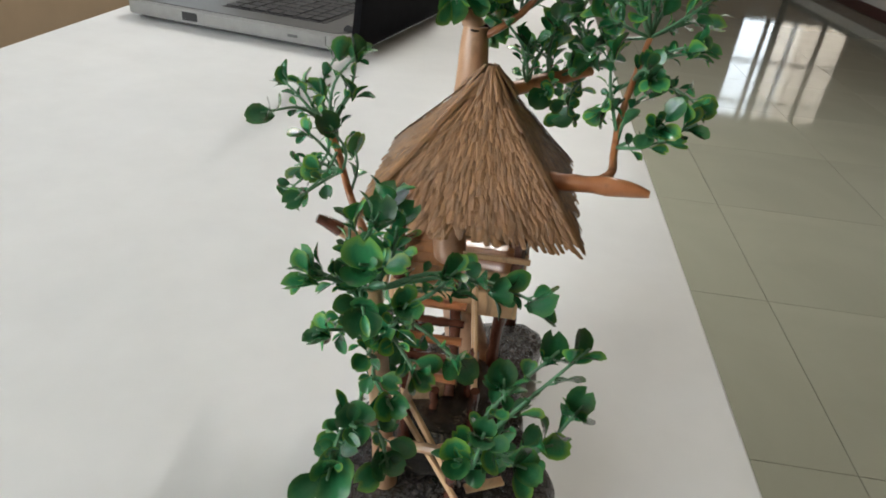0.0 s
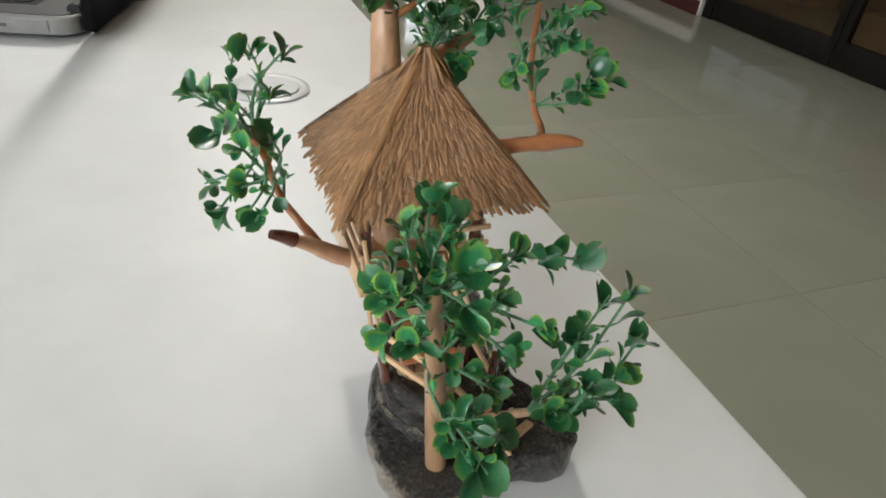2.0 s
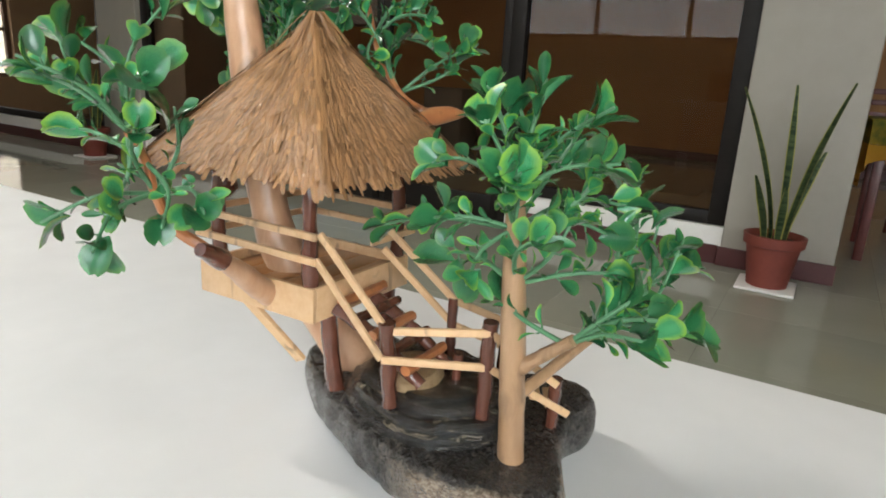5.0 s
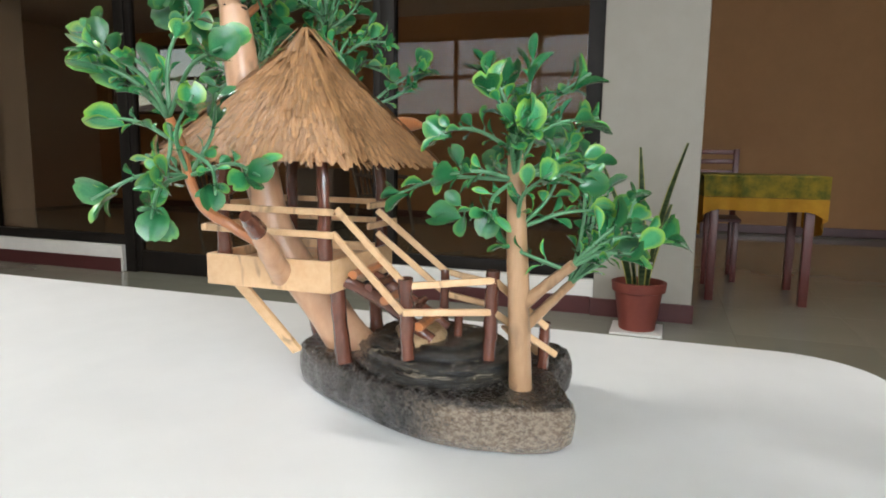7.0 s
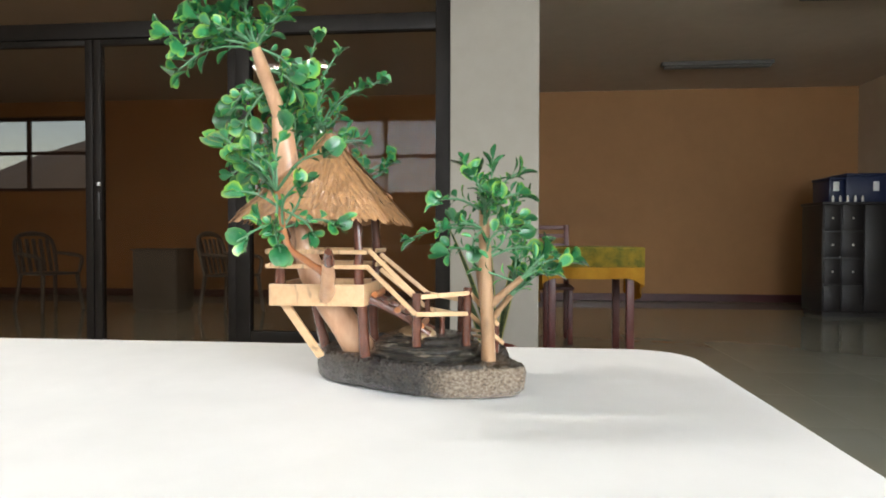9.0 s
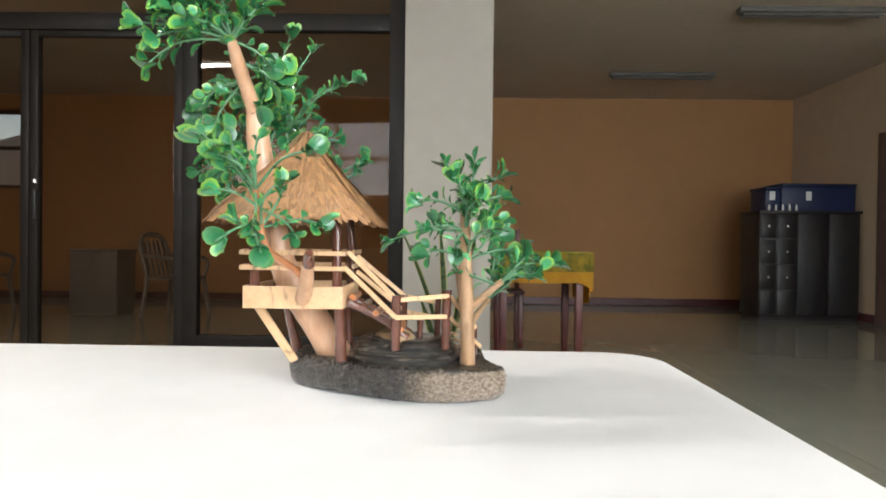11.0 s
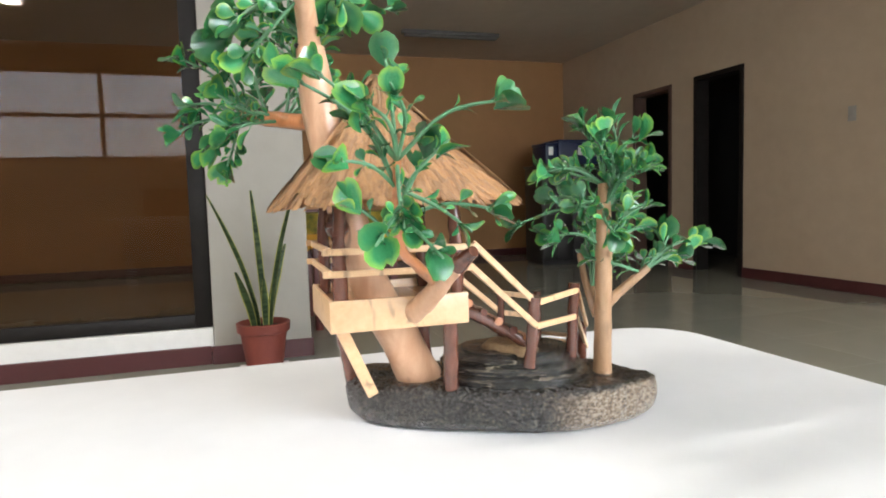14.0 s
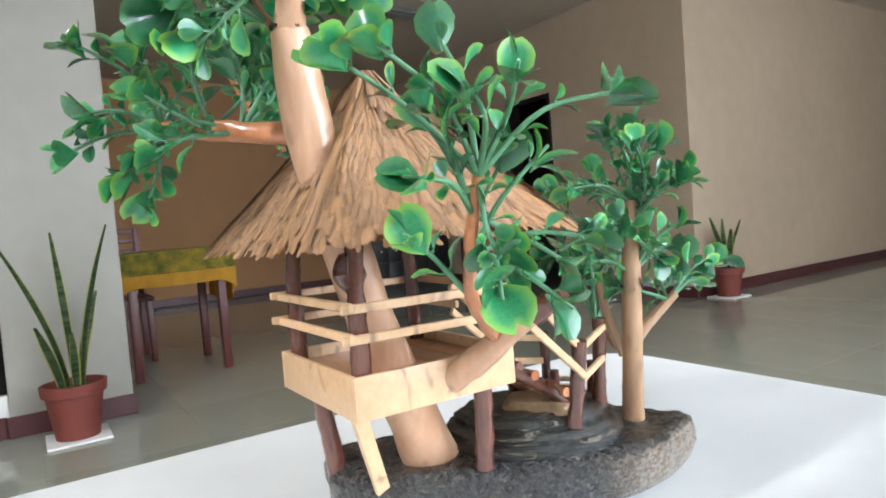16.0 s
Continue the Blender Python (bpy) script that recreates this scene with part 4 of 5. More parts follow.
limb("twig", [(0.052, 0.0320, 0.8690), (0.0575, 0.0400, 0.8700), (0.0585, 0.0500, 0.8745), (0.0595, 0.0600, 0.8850), (0.0630, 0.0700, 0.9000), (0.0670, 0.0775, 0.9165)], [0.0020, 0.0018, 0.0016, 0.0015, 0.0014, 0.0012], M["twig"], "thin curved orange twig", 0.15, 10)
limb("branch", [(-0.002, 0.0765, 0.8835), (0.014, 0.0855, 0.8860), (0.030, 0.0955, 0.8890), (0.0490, 0.1070, 0.8925)], [0.0036, 0.0034, 0.0036, 0.0026], M["twig"], "orange side branch of the trunk", 0.18, 12)
limb("twig", [(-0.009, 0.080, 0.905), (0.002, 0.078, 0.912), (0.012, 0.079, 0.920), (0.020, 0.082, 0.930)], [0.0018, 0.0016, 0.0015, 0.0012], M["twig"], "thin orange twig", 0.15, 10)

# deck
DX0, DX1, DY0, DY1, DZ = -0.0290, 0.0285, 0.0235, 0.0795, 0.8132
FH, FT = 0.0125, 0.0018
for i in range(5):
    y0 = DY0 + FT + (DY1 - DY0 - 2 * FT) * i / 5
    y1 = DY0 + FT + (DY1 - DY0 - 2 * FT) * (i + 1) / 5 - 0.0003
    part("deck_plank", boxed((DX0 + FT + 0.0001, y0, DZ - 0.0055), (DX1 - FT - 0.0001, y1, DZ - 0.0038), 0.0002), M["plank"], house)
for a, b in (((DX0, DY0, 0), (DX0 + FT, DY1, 0)), ((DX1 - FT, DY0, 0), (DX1, DY1, 0)), ((DX0 + FT + 0.0001, DY0, 0), (DX1 - FT - 0.0001, DY0 + FT, 0)), ((DX0 + FT + 0.0001, DY1 - FT, 0), (DX1 - FT - 0.0001, DY1, 0))):
    part("fascia", boxed((a[0], a[1], DZ - FH), (b[0], b[1], DZ), 0.0003), M["stick"], house, "pale craft-stick fascia")

# legs, corner posts and the raking brace
limb("leg", [(-0.0120, 0.0265, STONE_TOP - 0.003), (-0.0150, 0.0270, 0.785), (-0.0170, 0.0275, DZ - 0.0056)], [0.0034, 0.0031, 0.0032], M["bark"])
limb("leg", [(0.0295, 0.0620, STONE_TOP - 0.004), (0.0265, 0.0660, 0.785), (0.0240, 0.0700, DZ - 0.0056)], [0.0036, 0.0032, 0.0034], M["bark"])
limb("leg", [(0.0210, 0.0270, STONE_TOP - 0.003), (0.0215, 0.0285, 0.785), (0.0220, 0.0290, DZ - 0.0056)], [0.0034, 0.0030, 0.0032], M["bark"])
part("brace", bar(bmesh.new(), (0.0025, 0.0580, STONE_TOP - 0.003), (-0.0180, 0.0745, DZ - FH + 0.001), 0.0050, 0.0022, (1, 0, 0)), M["stick"], house, "flat pale raking brace")
POSTS_H = [(-0.0255, 0.0275), (-0.0235, 0.0745), (0.0250, 0.0275), (0.0250, 0.0740)]
for x, y in POSTS_H:
    limb("roof_post", [(x, y, DZ - 0.0038), (x * 1.03, y, 0.832), (x * 0.99, y + (0.0512 - y) * 0.06, 0.858)], [0.0030, 0.0026, 0.0026], M["bark"], "", 0.3)

limb("burl", [(-0.0245, 0.0748, 0.8365), (-0.0215, 0.0742, 0.8405), (-0.0225, 0.0740, 0.8465)], [0.0030, 0.0052, 0.0030], M["bark"], "knotty dark burl on the post", 0.45, 12)

# deck railings: two rails on each closed side
RAIL_W, RAIL_H = 0.0016, 0.0026


def rail(a, b, w=RAIL_W, h=RAIL_H):
    part("rail", bar(bmesh.new(), a, b, w, h), M["stick"], house)


for z in (0.8235, 0.8320):
    rail((-0.0295, 0.0215, z - 0.0003), (-0.0285, 0.0815, z))
    rail((-0.0300, 0.0790, z + 0.0005), (0.0315, 0.0785, z))
    rail((0.0290, 0.0260, z), (0.0290, 0.0815, z + 0.0004))
    rail((0.0020, 0.0228, z), (0.0305, 0.0228, z))

# stairs from the deck to the mound
ST_TOP, ST_BOT = Vector((-0.006, 0.0225, 0.8060)), Vector((-0.006, -0.0120, 0.7840))
for dx in (-0.0095, 0.0095):
    limb("stringer", [ST_TOP + Vector((dx - 0.002, 0.0, -0.002)), ST_TOP.lerp(ST_BOT, 0.5) + Vector((dx, 0, 0)), ST_BOT + Vector((dx + 0.001, 0, -0.001))], [0.0026, 0.0024, 0.0024], M["bark"], "", 0.25)
for k in range(5):
    q = ST_TOP.lerp(ST_BOT, (k + 0.4) / 5)
    limb("stair_tread", [q + Vector((-0.0125, 0, 0.0022)), q + Vector((0.0, 0.0004, 0.0020)), q + Vector((0.0125, 0, 0.0024))], [0.0019, 0.0021, 0.0019], M["bark"] if k % 2 else M["twig"], "", 0.25, 8)

# stair and landing railings
KL, KU = Vector((-0.0300, -0.0062, 0.7968)), Vector((-0.0283, -0.0068, 0.8062))
LL, LU = Vector((-0.0116, -0.0352, 0.7955)), Vector((-0.0123, -0.0356, 0.8077))
EL, EU = Vector((0.0135, -0.0551, 0.7741)), Vector((0.0080, -0.0520, 0.7865))
rail((-0.0288, 0.0225, 0.8240), KL)
rail((-0.0285, 0.0210, 0.8330), KU)
rail(KL, LL)
rail(KU, LU)
rail(LL, EL)
rail(LU, EU)
for base, top, r in (((-0.0238, -0.0058, 0.778), (-0.0280, -0.0065, 0.8090), 0.0028), ((-0.0097, -0.0333, 0.774), (-0.0110, -0.0345, 0.8110), 0.0028), ((0.0110, -0.0500, 0.765), (0.0100, -0.0510, 0.7880), 0.0024)):
    limb("rail_post", [base, [(a + b) / 2 for a, b in zip(base, top)], top], [r, r * 0.92, r * 0.95], M["bark"], "", 0.25)
# the other side of the stair and landing
NU, NL = Vector((0.0130, -0.0080, 0.8050)), Vector((0.0130, -0.0080, 0.7955))
rail((0.0080, 0.0215, 0.8300), NU)
rail((0.0080, 0.0215, 0.8205), NL)
rail(NU, (0.0150, -0.0290, 0.8010))
rail(NL, (0.0150, -0.0290, 0.7915))
for base, top in (((0.0120, -0.0075, 0.777), (0.0125, -0.0078, 0.8060)), ((0.0145, -0.0280, 0.772), (0.0148, -0.0285, 0.8040)), ((-0.0010, -0.0180, 0.777), (-0.0012, -0.0185, 0.7920))):
    limb("rail_post", [base, [(a + b) / 2 for a, b in zip(base, top)], top], [0.0020, 0.0019, 0.0019], M["bark"], "", 0.25)
# lower steps off the landing
for k in range(3):
    part("step", bar(bmesh.new(), (0.004 + 0.006 * k, -0.0400 - 0.004 * k, 0.7830 - 0.005 * k), (0.018 + 0.006 * k, -0.0330 - 0.004 * k, 0.7825 - 0.005 * k), 0.0040, 0.0014), M["stick"], house)

# small tree in front: pale upright twig with forks
limb("small_trunk", [(-0.0140, -0.0470, 0.7640), (-0.0165, -0.0462, 0.790), (-0.0190, -0.0452, 0.820), (-0.0220, -0.0440, 0.8560)], [0.0044, 0.0041, 0.0038, 0.0027], M["postwood"], "pale upright twig", 0.12, 16)
limb("fork", [(-0.0170, -0.0470, 0.8000), (-0.0195, -0.0550, 0.8080), (-0.0235, -0.0655, 0.8175)], [0.0023, 0.0021, 0.0018], M["postwood"], "short pale fork with a cut end", 0.15, 10)
limb("fork", [(-0.0140, -0.0440, 0.7950), (-0.0090, -0.0420, 0.8100), (-0.0070, -0.0400, 0.8240)], [0.0019, 0.0018, 0.0015], M["postwood"], "", 0.15, 10)
limb("fork", [(-0.0150, -0.0480, 0.7920), (0.0010, -0.0540, 0.7980), (0.0160, -0.0600, 0.8040)], [0.0020, 0.0019, 0.0016], M["postwood"], "", 0.15, 10)

# ---- thatched roof ----
APEX = Vector((0.0030, 0.0515, 0.9020))
EAVES = [Vector(q) for q in ((-0.0425, 0.0065, 0.8490), (0.0480, 0.0085, 0.8485), (0.0465, 0.0960, 0.8480), (-0.0420, 0.0955, 0.8490))]
rng = random.Random(7)
core = bmesh.new()
top = core.verts.new(APEX - Vector((0, 0, 0.0025)))
low = [core.verts.new(APEX.lerp(e, 0.93) - Vector((0, 0, 0.0025))) for e in EAVES]
for k in range(4):
    core.faces.new((top, low[k], low[(k + 1) % 4]))
bmesh.ops.solidify(core, geom=core.faces[:], thickness=0.0015)
roof = part("roof", core, M["thatch"], house, "steep square thatched roof of straw-brown fibres")


def straw(bm, uvl, a, b, w, lift, normal, across, seed):
    """One flat fibre bundle from a down to b, slightly bowed, with a ragged tip."""
    mid = a.lerp(b, 0.55) + normal * lift
    tip = b + normal * lift * 0.5
    roll = math.sin(seed * 91.7) * 0.22
    across = (across + normal * roll).normalized()
    pts = [(a, 0.75), (mid, 1.0), (a.lerp(b, 0.9) + normal * lift * 0.7, 0.95), (tip, 0.45)]
    rows = []
    for i, (q, s) in enumerate(pts):
        rows.append([bm.verts.new(q - across * w * s * 0.5), bm.verts.new(q + normal * w * 0.12), bm.verts.new(q + across * w * s * 0.5)])
    for i, (r0, r1) in enumerate(zip(rows, rows[1:])):
        for j in range(2):
            f = bm.faces.new((r0[j], r0[j + 1], r1[j + 1], r1[j]))
            vv = (i / 3, (i + 1) / 3)
            for lp, uvc in zip(f.loops, ((j / 2, vv[0]), ((j + 1) / 2, vv[0]), ((j + 1) / 2, vv[1]), (j / 2, vv[1]))):
                lp[uvl].uv = (uvc[0] + seed, uvc[1] + seed * 0.37)


for k in range(4):
    bm = bmesh.new()
    uvl = bm.loops.layers.uv.new("uv")
    e0, e1 = EAVES[k], EAVES[(k + 1) % 4]
    mid = (e0 + e1) / 2
    across = (e1 - e0).normalized()
    normal = (mid - APEX).cross(across).normalized()
    if normal.z < 0:
        normal = -normal
    for layer in range(14):
        t1 = 1.0 - 0.069 * layer
        count = max(12, int(104 * t1))
        for i in range(count):
            s = (i + rng.uniform(0.0, 1.0)) / count
            end_t = t1 * rng.uniform(0.93, 1.04) if layer == 0 else t1 + rng.uniform(-0.05, 0.04)
            foot = APEX.lerp(e0.lerp(e1, s), min(end_t, 1.045)) + across * rng.uniform(-0.0010, 0.0010)
            s2 = min(max(s + rng.uniform(-0.04, 0.04), 0.0), 1.0)
            head = APEX.lerp(e0.lerp(e1, s2), max(end_t - rng.uniform(0.10, 0.19), 0.0))
            straw(bm, uvl, head - normal * 0.0004, foot + normal * 0.0004, rng.uniform(0.0012, 0.0034) * (0.6 + 0.4 * t1), rng.uniform(0.0001, 0.0010), normal, across, rng.uniform(0, 9))
    # hip bundles
    for i in range(26):
        t0 = rng.uniform(0.0, 0.8)
        t1 = min(t0 + rng.uniform(0.2, 0.4), 1.03)
        j = across * rng.uniform(-0.0012, 0.0012) + Vector((0, 0, 0.0014))
        out = (e0 - APEX)
        side = Vector((-out.y, out.x, 0)).normalized()
        straw(bm, uvl, APEX.lerp(e0, t0) + j, APEX.lerp(e0, t1) + j, rng.uniform(0.0010, 0.0018), 0.0008, Vector((0, 0, 1)), side, rng.uniform(0, 9))
    me_part = part("thatch_slope", bm, M["thatch"], roof, "overlapping straw fibres with a ragged eave", smooth=False)
    me_part["kind"] = "stuff"
# frayed tuft at the peak
bm = bmesh.new()
uvl = bm.loops.layers.uv.new("uv")
for i in range(44):
    a = rng.uniform(0, 2 * math.pi)
    d = Vector((math.cos(a), math.sin(a), 0))
    q = APEX + Vector((0, 0, 0.0024)) + d * rng.uniform(0.0012, 0.0034)
    e = q + d * 0.0100 - Vector((0, 0, rng.uniform(0.010, 0.016)))
    straw(bm, uvl, q, e, 0.0016, 0.0006, (d + Vector((0, 0, 0.7))).normalized(), Vector((-d.y, d.x, 0)), rng.uniform(0, 9))
part("peak_tuft", bm, M["thatch"], roof, smooth=False)


# ---- plastic foliage ----
def leaf_mesh(name, notch, width):
    """An obovate leaf of unit length along +y, cupped along its midrib, about 1 mm thick at a 12 mm length."""
    bm = bmesh.new()
    uvl = bm.loops.layers.uv.new("uv")
    profile = ((0.0, 0.06), (0.16, 0.52), (0.40, 0.95), (0.64, 1.0), (0.84, 0.80))
    across = (-1.0, -0.68, -0.34, 0.0, 0.34, 0.68, 1.0)
    vs = []
    for r, (t, w) in enumerate(profile):
        row = []
        for v in across:
            bulge = (0.15 * math.cos(abs(v) * 1.80) - notch * (1 - min(abs(v) / 0.34, 1.0))) * (0, 0, 0.05, 0.3, 1.0)[r]
            cup = 0.10 * math.sin(math.pi * t) - 0.05 * t * t
            z = cup + 0.11 * abs(v) ** 1.6 * w - 0.03 * (1 - abs(v)) * (notch > 0)
            rim = max(0.12, abs(v) ** 1.3, (t / 0.84) ** 5)
            row.append((bm.verts.new((width * w * v, t + bulge, z)), rim))
        vs.append(row)
    for i, (a, b) in enumerate(zip(vs, vs[1:])):
        for j in range(len(across) - 1):
            f = bm.faces.new((a[j][0], a[j + 1][0], b[j + 1][0], b[j][0]))
            for lp, (u, t) in zip(f.loops, ((a[j][1], i), (a[j + 1][1], i), (b[j + 1][1], i + 1), (b[j][1], i + 1))):
                lp[uvl].uv = (u, t / 4)
    bmesh.ops.recalc_face_normals(bm, faces=bm.faces)
    me = bpy.data.meshes.new(name)
    bm.to_mesh(me)
    bm.free()
    me.materials.append(M["leaf"])
    me.polygons.foreach_set("use_smooth", [True] * len(me.polygons))
    return me


LEAVES = [leaf_mesh("leaf", 0.21, 0.44), leaf_mesh("leaf", 0.08, 0.42), leaf_mesh("leaf", 0.0, 0.36), leaf_mesh("leaf", 0.0, 0.19)]
LEAF_GEO = []
for me in LEAVES:
    uvd = me.uv_layers[0].data
    LEAF_GEO.append(([v.co.copy() for v in me.vertices], [(tuple(p.vertices), [tuple(uvd[i].uv) for i in p.loop_indices]) for p in me.polygons]))
leaf_count = [0]


def spray(base, tip, pairs, size, seed, bow=0.15, narrow=0.25, singles=True, twigs=0):
    """A plastic sprig: a bowed stem with pairs of leaves and a tuft at its tip. Outer leaves are pieces of their own."""
    r = random.Random(seed)
    a, b = Vector(base), Vector(tip)
    length = (b - a).length
    d = (b - a).normalized()
    sag = Vector((r.uniform(-1, 1), r.uniform(-1, 1), r.uniform(0.2, 1.0)))
    sag = (sag - d * sag.dot(d)).normalized() * length * bow
    path = smooth_path([a, a.lerp(b, 0.5) + sag, b], 8)
    stem = bmesh.new()
    tube(stem, [a, a.lerp(b, 0.5) + sag, b], [0.00085, 0.0007, 0.00045], 5, 5)
    uvl = stem.loops.layers.uv.new("uv")
    nf = len(stem.faces)
    singles_made = []

    def add_leaf(p, way, up, s, kind, own):
        y = way.normalized()
        z = up - y * up.dot(y)
        z = z.normalized() if z.length > 1e-4 else y.orthogonal().normalized()
        x = y.cross(z)
        m = Matrix.Translation(p) @ Matrix((x, y, z)).transposed().to_4x4() @ Matrix.Diagonal((s, s, s, 1))
        if own and leaf_count[0] < 290:
            leaf_count[0] += 1
            singles_made.append((kind, m))
            return
        verts, faces = LEAF_GEO[kind]
        vs = [stem.verts.new(m @ v) for v in verts]
        for idx, uvs in faces:
            f = stem.faces.new([vs[i] for i in idx])
            f.material_index = 1
            f.smooth = True
            for lp, u in zip(f.loops, uvs):
                lp[uvl].uv = u

    phase = r.uniform(0, math.pi)
    for i in range(pairs):
        t = 0.22 + 0.74 * (i + 0.5) / pairs
        q = path[min(int(t * (len(path) - 1)), len(path) - 1)]
        along = (path[min(int(t * (len(path) - 1)) + 1, len(path) - 1)] - path[max(int(t * (len(path) - 1)) - 1, 0)]).normalized()
        ang = phase + i * math.pi / 2 + r.uniform(-0.4, 0.4)
        o = along.orthogonal().normalized()
        o = o * math.cos(ang) + along.cross(o) * math.sin(ang)
        for sgn in (1, -1):
            if r.random() < 0.08:
                continue
            way = o * sgn * r.uniform(0.75, 1.1) + along * r.uniform(0.4, 0.9) + Vector((0, 0, r.uniform(-0.1, 0.35)))
            s = size * r.choice((0.4, 0.5, 0.55, 0.7, 0.85)) * r.uniform(0.9, 1.1) * (0.75 + 0.25 * t)
            kind = 3 if r.random() < narrow else r.choice((0, 1, 2, 2))
            root = q + way.normalized() * s * 0.30
            tube(stem, [q, q.lerp(root, 0.5), root], [0.00045, 0.00035, 0.0003], 4, 1)
            add_leaf(root, way, along * 0.8 + Vector((0, 0, 0.7)) + Vector((r.uniform(-.5, .5), r.uniform(-.5, .5), 0)), s, kind, singles and kind < 3 and s > size * 0.5)
    for k in range(2):
        ang = k * 3.1 + phase
        o = d.orthogonal().normalized()
        o = o * math.cos(ang) + d.cross(o) * math.sin(ang)
        s = size * r.uniform(0.75, 1.15)
        add_leaf(path[-1] - d * s * 0.6, d + o * 0.7, o * -0.6 + d + Vector((0, 0, 0.5)), s, r.choice((0, 0, 1, 1)), singles)
    for f in stem.faces[:nf]:
        f.smooth = True
    ob = part("leaf_sprig", stem, [M["stem"], M["leaf"]], house, smooth=False)
    for kind, m in singles_made:
        lo = new("leaf", LEAVES[kind])
        lo.parent = ob
        lo.matrix_world = m
    return ob


def fan(roots, tips, size, seed, pairs=5, narrow=0.25, singles=True):
    """Sprigs from points along a twig, each to its own tip."""
    for k, tip in enumerate(tips):
        t = Vector(tip)
        near = sorted((Vector(q) for q in roots), key=lambda q: abs((q - t).length - 0.030))[0]
        n = max(2, min(pairs + 1, int((t - near).length / 0.0062) + 1))
        spray(near, t, n, size, seed * 100 + k, 0.14, narrow, singles)


# twig on the open side of the deck
fan([(-0.0560, 0.0575, 0.8340), (-0.0600, 0.0600, 0.8450), (-0.0625, 0.0600, 0.8550), (-0.0670, 0.0608, 0.8640)],
    [(-0.092, 0.068, 0.884), (-0.088, 0.073, 0.838), (-0.086, 0.052, 0.833), (-0.075, 0.061, 0.842),
     (-0.074, 0.038, 0.840), (-0.071, 0.024, 0.846), (-0.084, 0.026, 0.882), (-0.051, 0.060, 0.903), (-0.069, 0.090, 0.894), (-0.086, 0.077, 0.881), (-0.063, 0.097, 0.892), (-0.062, 0.046, 0.872), (-0.057, 0.072, 0.882), (-0.074, 0.045, 0.870), (-0.072, 0.084, 0.864), (-0.076, 0.078, 0.878), (-0.060, 0.078, 0.852)], 0.0120, 1, 2, narrow=0.3)
# small tree in front
fan([(-0.0195, -0.0450, 0.828), (-0.0215, -0.0442, 0.845), (-0.0220, -0.0440, 0.8550), (-0.022, -0.063, 0.8150), (0.0140, -0.0590, 0.8030), (-0.0075, -0.0405, 0.822)],
    [(-0.021, -0.032, 0.885), (-0.020, -0.049, 0.886), (-0.021, -0.068, 0.880), (-0.019, -0.071, 0.866), (-0.016, -0.060, 0.851), (-0.019, -0.013, 0.861),
     (-0.021, 0.002, 0.838), (-0.018, -0.016, 0.832), (-0.016, -0.037, 0.823), (-0.018, -0.082, 0.834), (-0.022, -0.097, 0.829), (-0.043, -0.054, 0.864),
     (-0.036, -0.059, 0.848), (0.037, -0.058, 0.853), (0.045, -0.060, 0.857), (0.033, -0.050, 0.862), (0.020, -0.046, 0.862), (0.045, -0.070, 0.844),
     (-0.023, -0.087, 0.822), (-0.008, -0.083, 0.821), (0.011, -0.079, 0.824), (0.038, -0.077, 0.834), (-0.016, -0.038, 0.882), (0.031, -0.085, 0.832)], 0.0118, 2, narrow=0.3)
fan([(-0.0195, -0.0450, 0.828), (-0.0215, -0.0442, 0.845), (0.0140, -0.0590, 0.8030)],
    [(-0.032, -0.036, 0.878), (0.004, -0.052, 0.872), (0.008, -0.030, 0.850), (-0.034, -0.020, 0.846), (0.022, -0.066, 0.846), (-0.008, -0.066, 0.868), (-0.040, -0.040, 0.832), (-0.009, -0.074, 0.835), (-0.002, -0.069, 0.842), (0.018, -0.083, 0.841), (0.010, -0.068, 0.850), (-0.045, -0.049, 0.865), (-0.024, -0.047, 0.868)], 0.0102, 7, narrow=0.35)
# twig under the far eave
fan([(0.0588, 0.0520, 0.8760), (0.0592, 0.0560, 0.8800), (0.0630, 0.0700, 0.9000), (0.0670, 0.0775, 0.9165)],
    [(0.081, 0.026, 0.899), (0.066, 0.040, 0.909), (0.069, 0.024, 0.897), (0.056, 0.026, 0.951), (0.056, 0.042, 0.947), (0.043, 0.055, 0.970),
     (0.035, 0.069, 0.978), (0.043, 0.083, 0.956), (0.085, 0.060, 0.920), (0.092, 0.085, 0.925), (0.075, 0.100, 0.935), (0.050, 0.090, 0.930), (0.060, 0.070, 0.952), (0.090, 0.050, 0.896), (0.041, 0.077, 0.926), (0.052, 0.074, 0.914), (0.073, 0.064, 0.902), (0.087, 0.064, 0.916), (0.088, 0.068, 0.938), (0.050, 0.060, 0.884), (0.038, 0.072, 0.902)], 0.0120, 3, singles=False)
# side branch of the trunk
fan([(0.020, 0.089, 0.8870), (0.030, 0.0955, 0.8890), (0.0490, 0.1070, 0.8925), (0.012, 0.079, 0.920)],
    [(0.037, 0.134, 0.917), (0.043, 0.134, 0.895), (0.044, 0.139, 0.882), (0.045, 0.123, 0.875), (0.043, 0.116, 0.864), (0.033, 0.099, 0.918),
     (0.031, 0.087, 0.913), (0.037, 0.119, 0.917), (0.032, 0.103, 0.926), (0.060, 0.110, 0.900), (0.020, 0.120, 0.900), (0.055, 0.095, 0.915), (0.024, 0.112, 0.936), (0.012, 0.096, 0.936), (-0.013, 0.074, 0.922), (0.001, 0.075, 0.922), (0.018, 0.074, 0.912), (0.027, 0.067, 0.890), (0.028, 0.078, 0.920), (0.040, 0.112, 0.888), (0.028, 0.118, 0.880)], 0.0125, 4, singles=False)
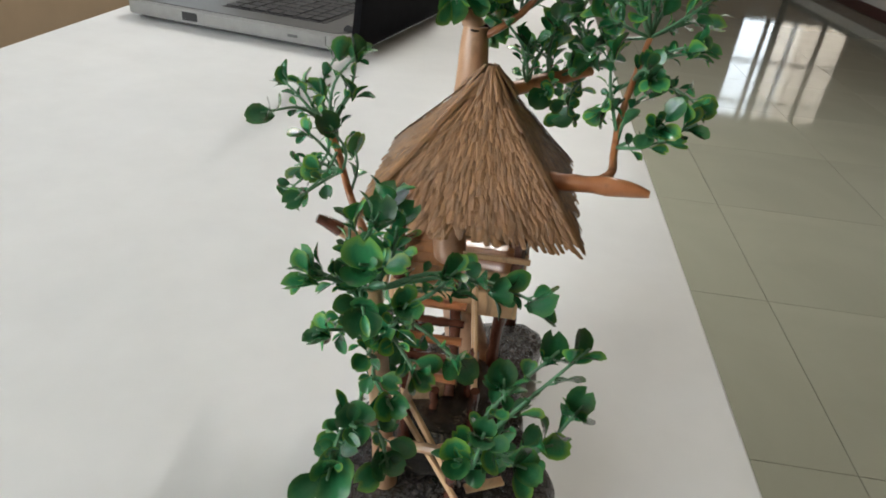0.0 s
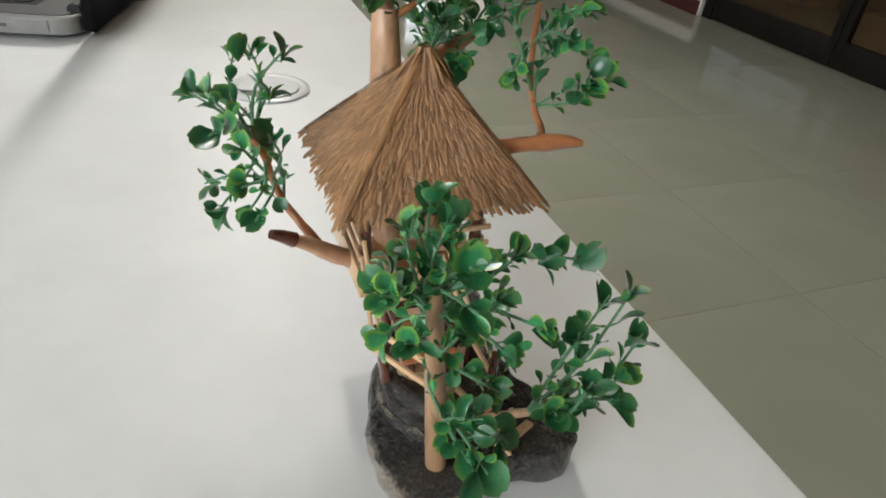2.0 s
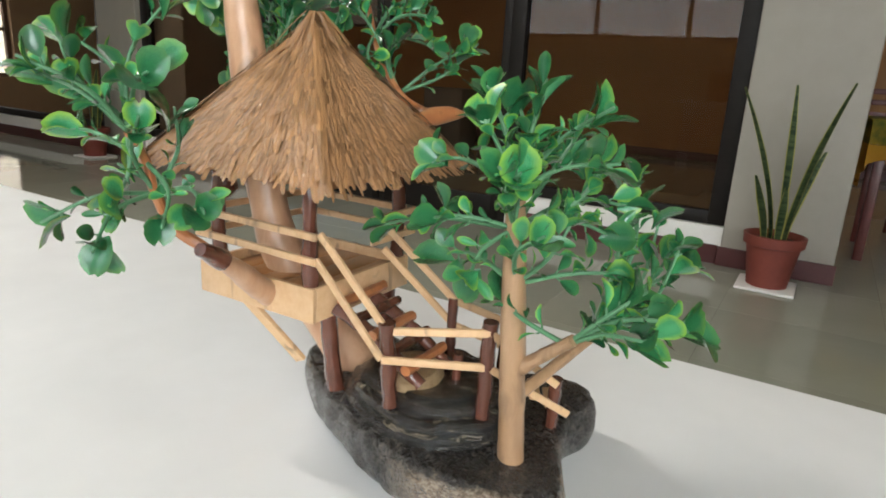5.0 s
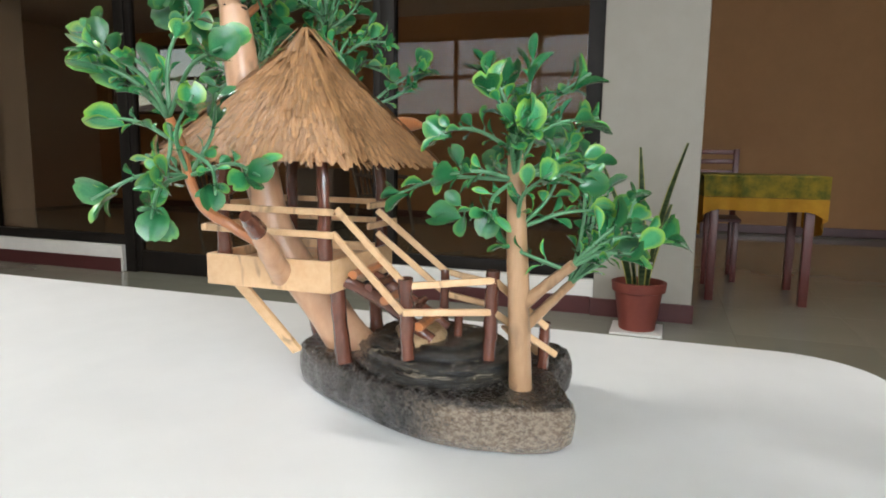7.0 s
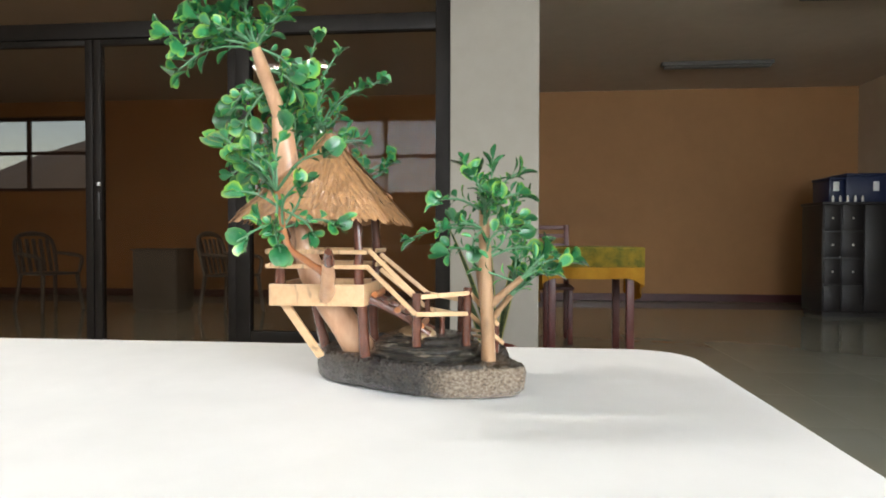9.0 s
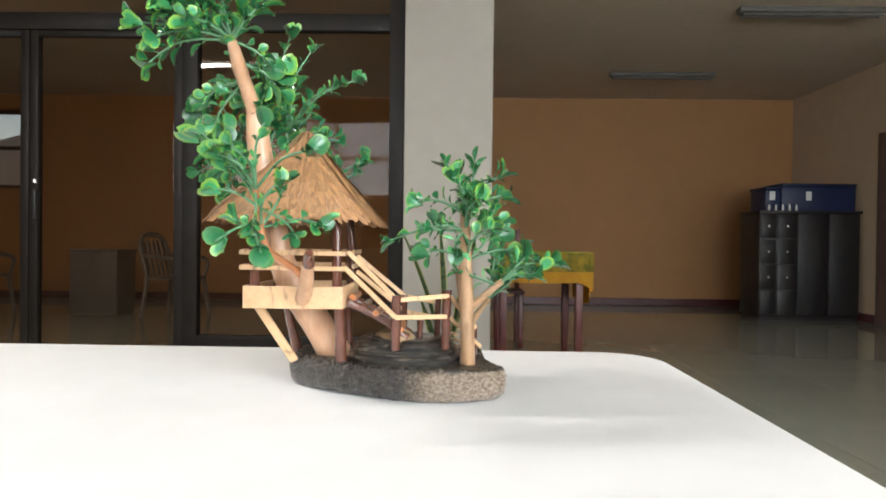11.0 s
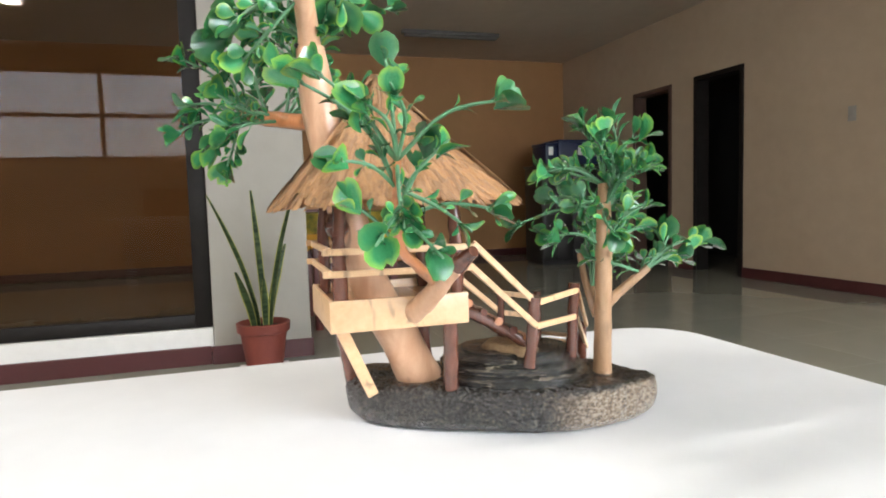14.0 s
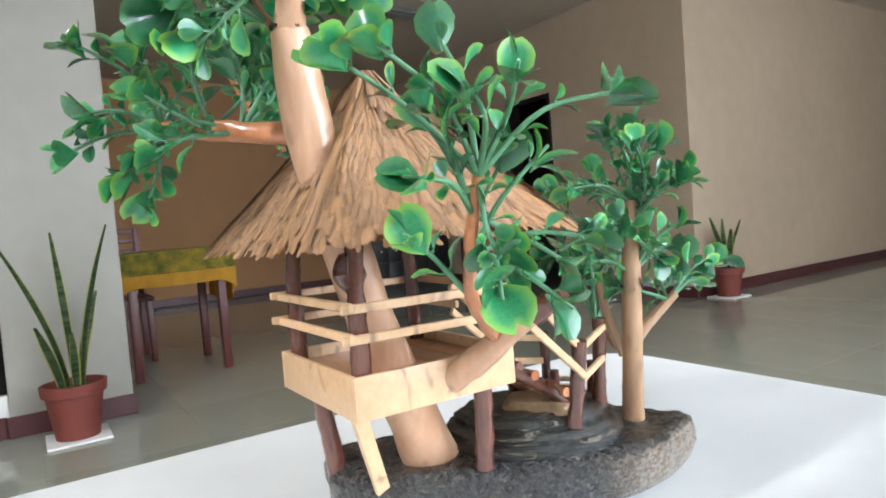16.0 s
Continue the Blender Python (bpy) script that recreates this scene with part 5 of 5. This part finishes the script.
# crown at the top of the trunk
fan([(-0.018, 0.083, 0.930), (-0.024, 0.0845, 0.938), (-0.031, 0.086, 0.949)],
    [(-0.055, 0.133, 0.951), (-0.051, 0.114, 0.968), (-0.042, 0.099, 0.970), (-0.032, 0.063, 0.972), (-0.046, 0.129, 0.929), (-0.032, 0.077, 0.966),
     (-0.062, 0.100, 0.950), (-0.020, 0.110, 0.958), (-0.050, 0.085, 0.978), (-0.010, 0.090, 0.966), (-0.060, 0.120, 0.940), (-0.040, 0.120, 0.962), (-0.006, 0.112, 0.918), (0.000, 0.108, 0.905), (-0.030, 0.100, 0.985), (-0.055, 0.118, 0.960), (-0.024, 0.072, 0.978), (-0.064, 0.112, 0.958), (0.002, 0.118, 0.912), (-0.014, 0.063, 0.924), (-0.006, 0.062, 0.930), (0.002, 0.066, 0.930), (-0.016, 0.066, 0.934), (-0.004, 0.060, 0.940), (0.006, 0.070, 0.940)], 0.0140, 5)



# ---- floor tiles, last ----
TILE, GAP = 0.60, 0.0017
tile_me = bpy.data.meshes.new("floor_tile")
tb = boxed((GAP / 2, GAP / 2, -0.0029), (TILE - GAP / 2, TILE - GAP / 2, 0.0))
tb.to_mesh(tb_me := tile_me)
tb.free()
tile_me.materials.append(M["tile"])
rest_v, rest_f = [], []
CUBE = ((0, 1, 3, 2), (4, 6, 7, 5), (0, 4, 5, 1), (2, 3, 7, 6), (0, 2, 6, 4), (1, 5, 7, 3))
tiles = 0
for i in range(-7, 12):
    for j in range(-21, 12):
        x, y = 0.80 + TILE * i - 0.0, 1.35 + TILE * j
        if x < WEST_X - TILE or x > BACK_X or y < SOUTH_Y - TILE or y > NORTH_Y:
            continue
        if 0.0 <= x <= 6.4 and -5.6 <= y <= 5.4 and tiles < 300:
            t = new("floor_tile", tile_me)
            t.parent = floor
            t.location = (x, y, 0)
            tiles += 1
        else:
            n0 = len(rest_v)
            for dx, dy, dz in itertools.product((GAP / 2, TILE - GAP / 2), (GAP / 2, TILE - GAP / 2), (-0.0029, 0.0)):
                rest_v.append((x + dx, y + dy, dz))
            rest_f += [tuple(n0 + q for q in f) for f in CUBE]
me = bpy.data.meshes.new("far_floor_tiles")
me.from_pydata(rest_v, [], rest_f)
me.materials.append(M["tile"])
far = new("far_floor_tiles", me)
far.parent = floor
tagged(far, "polished beige floor tiles farther off", kind="stuff")
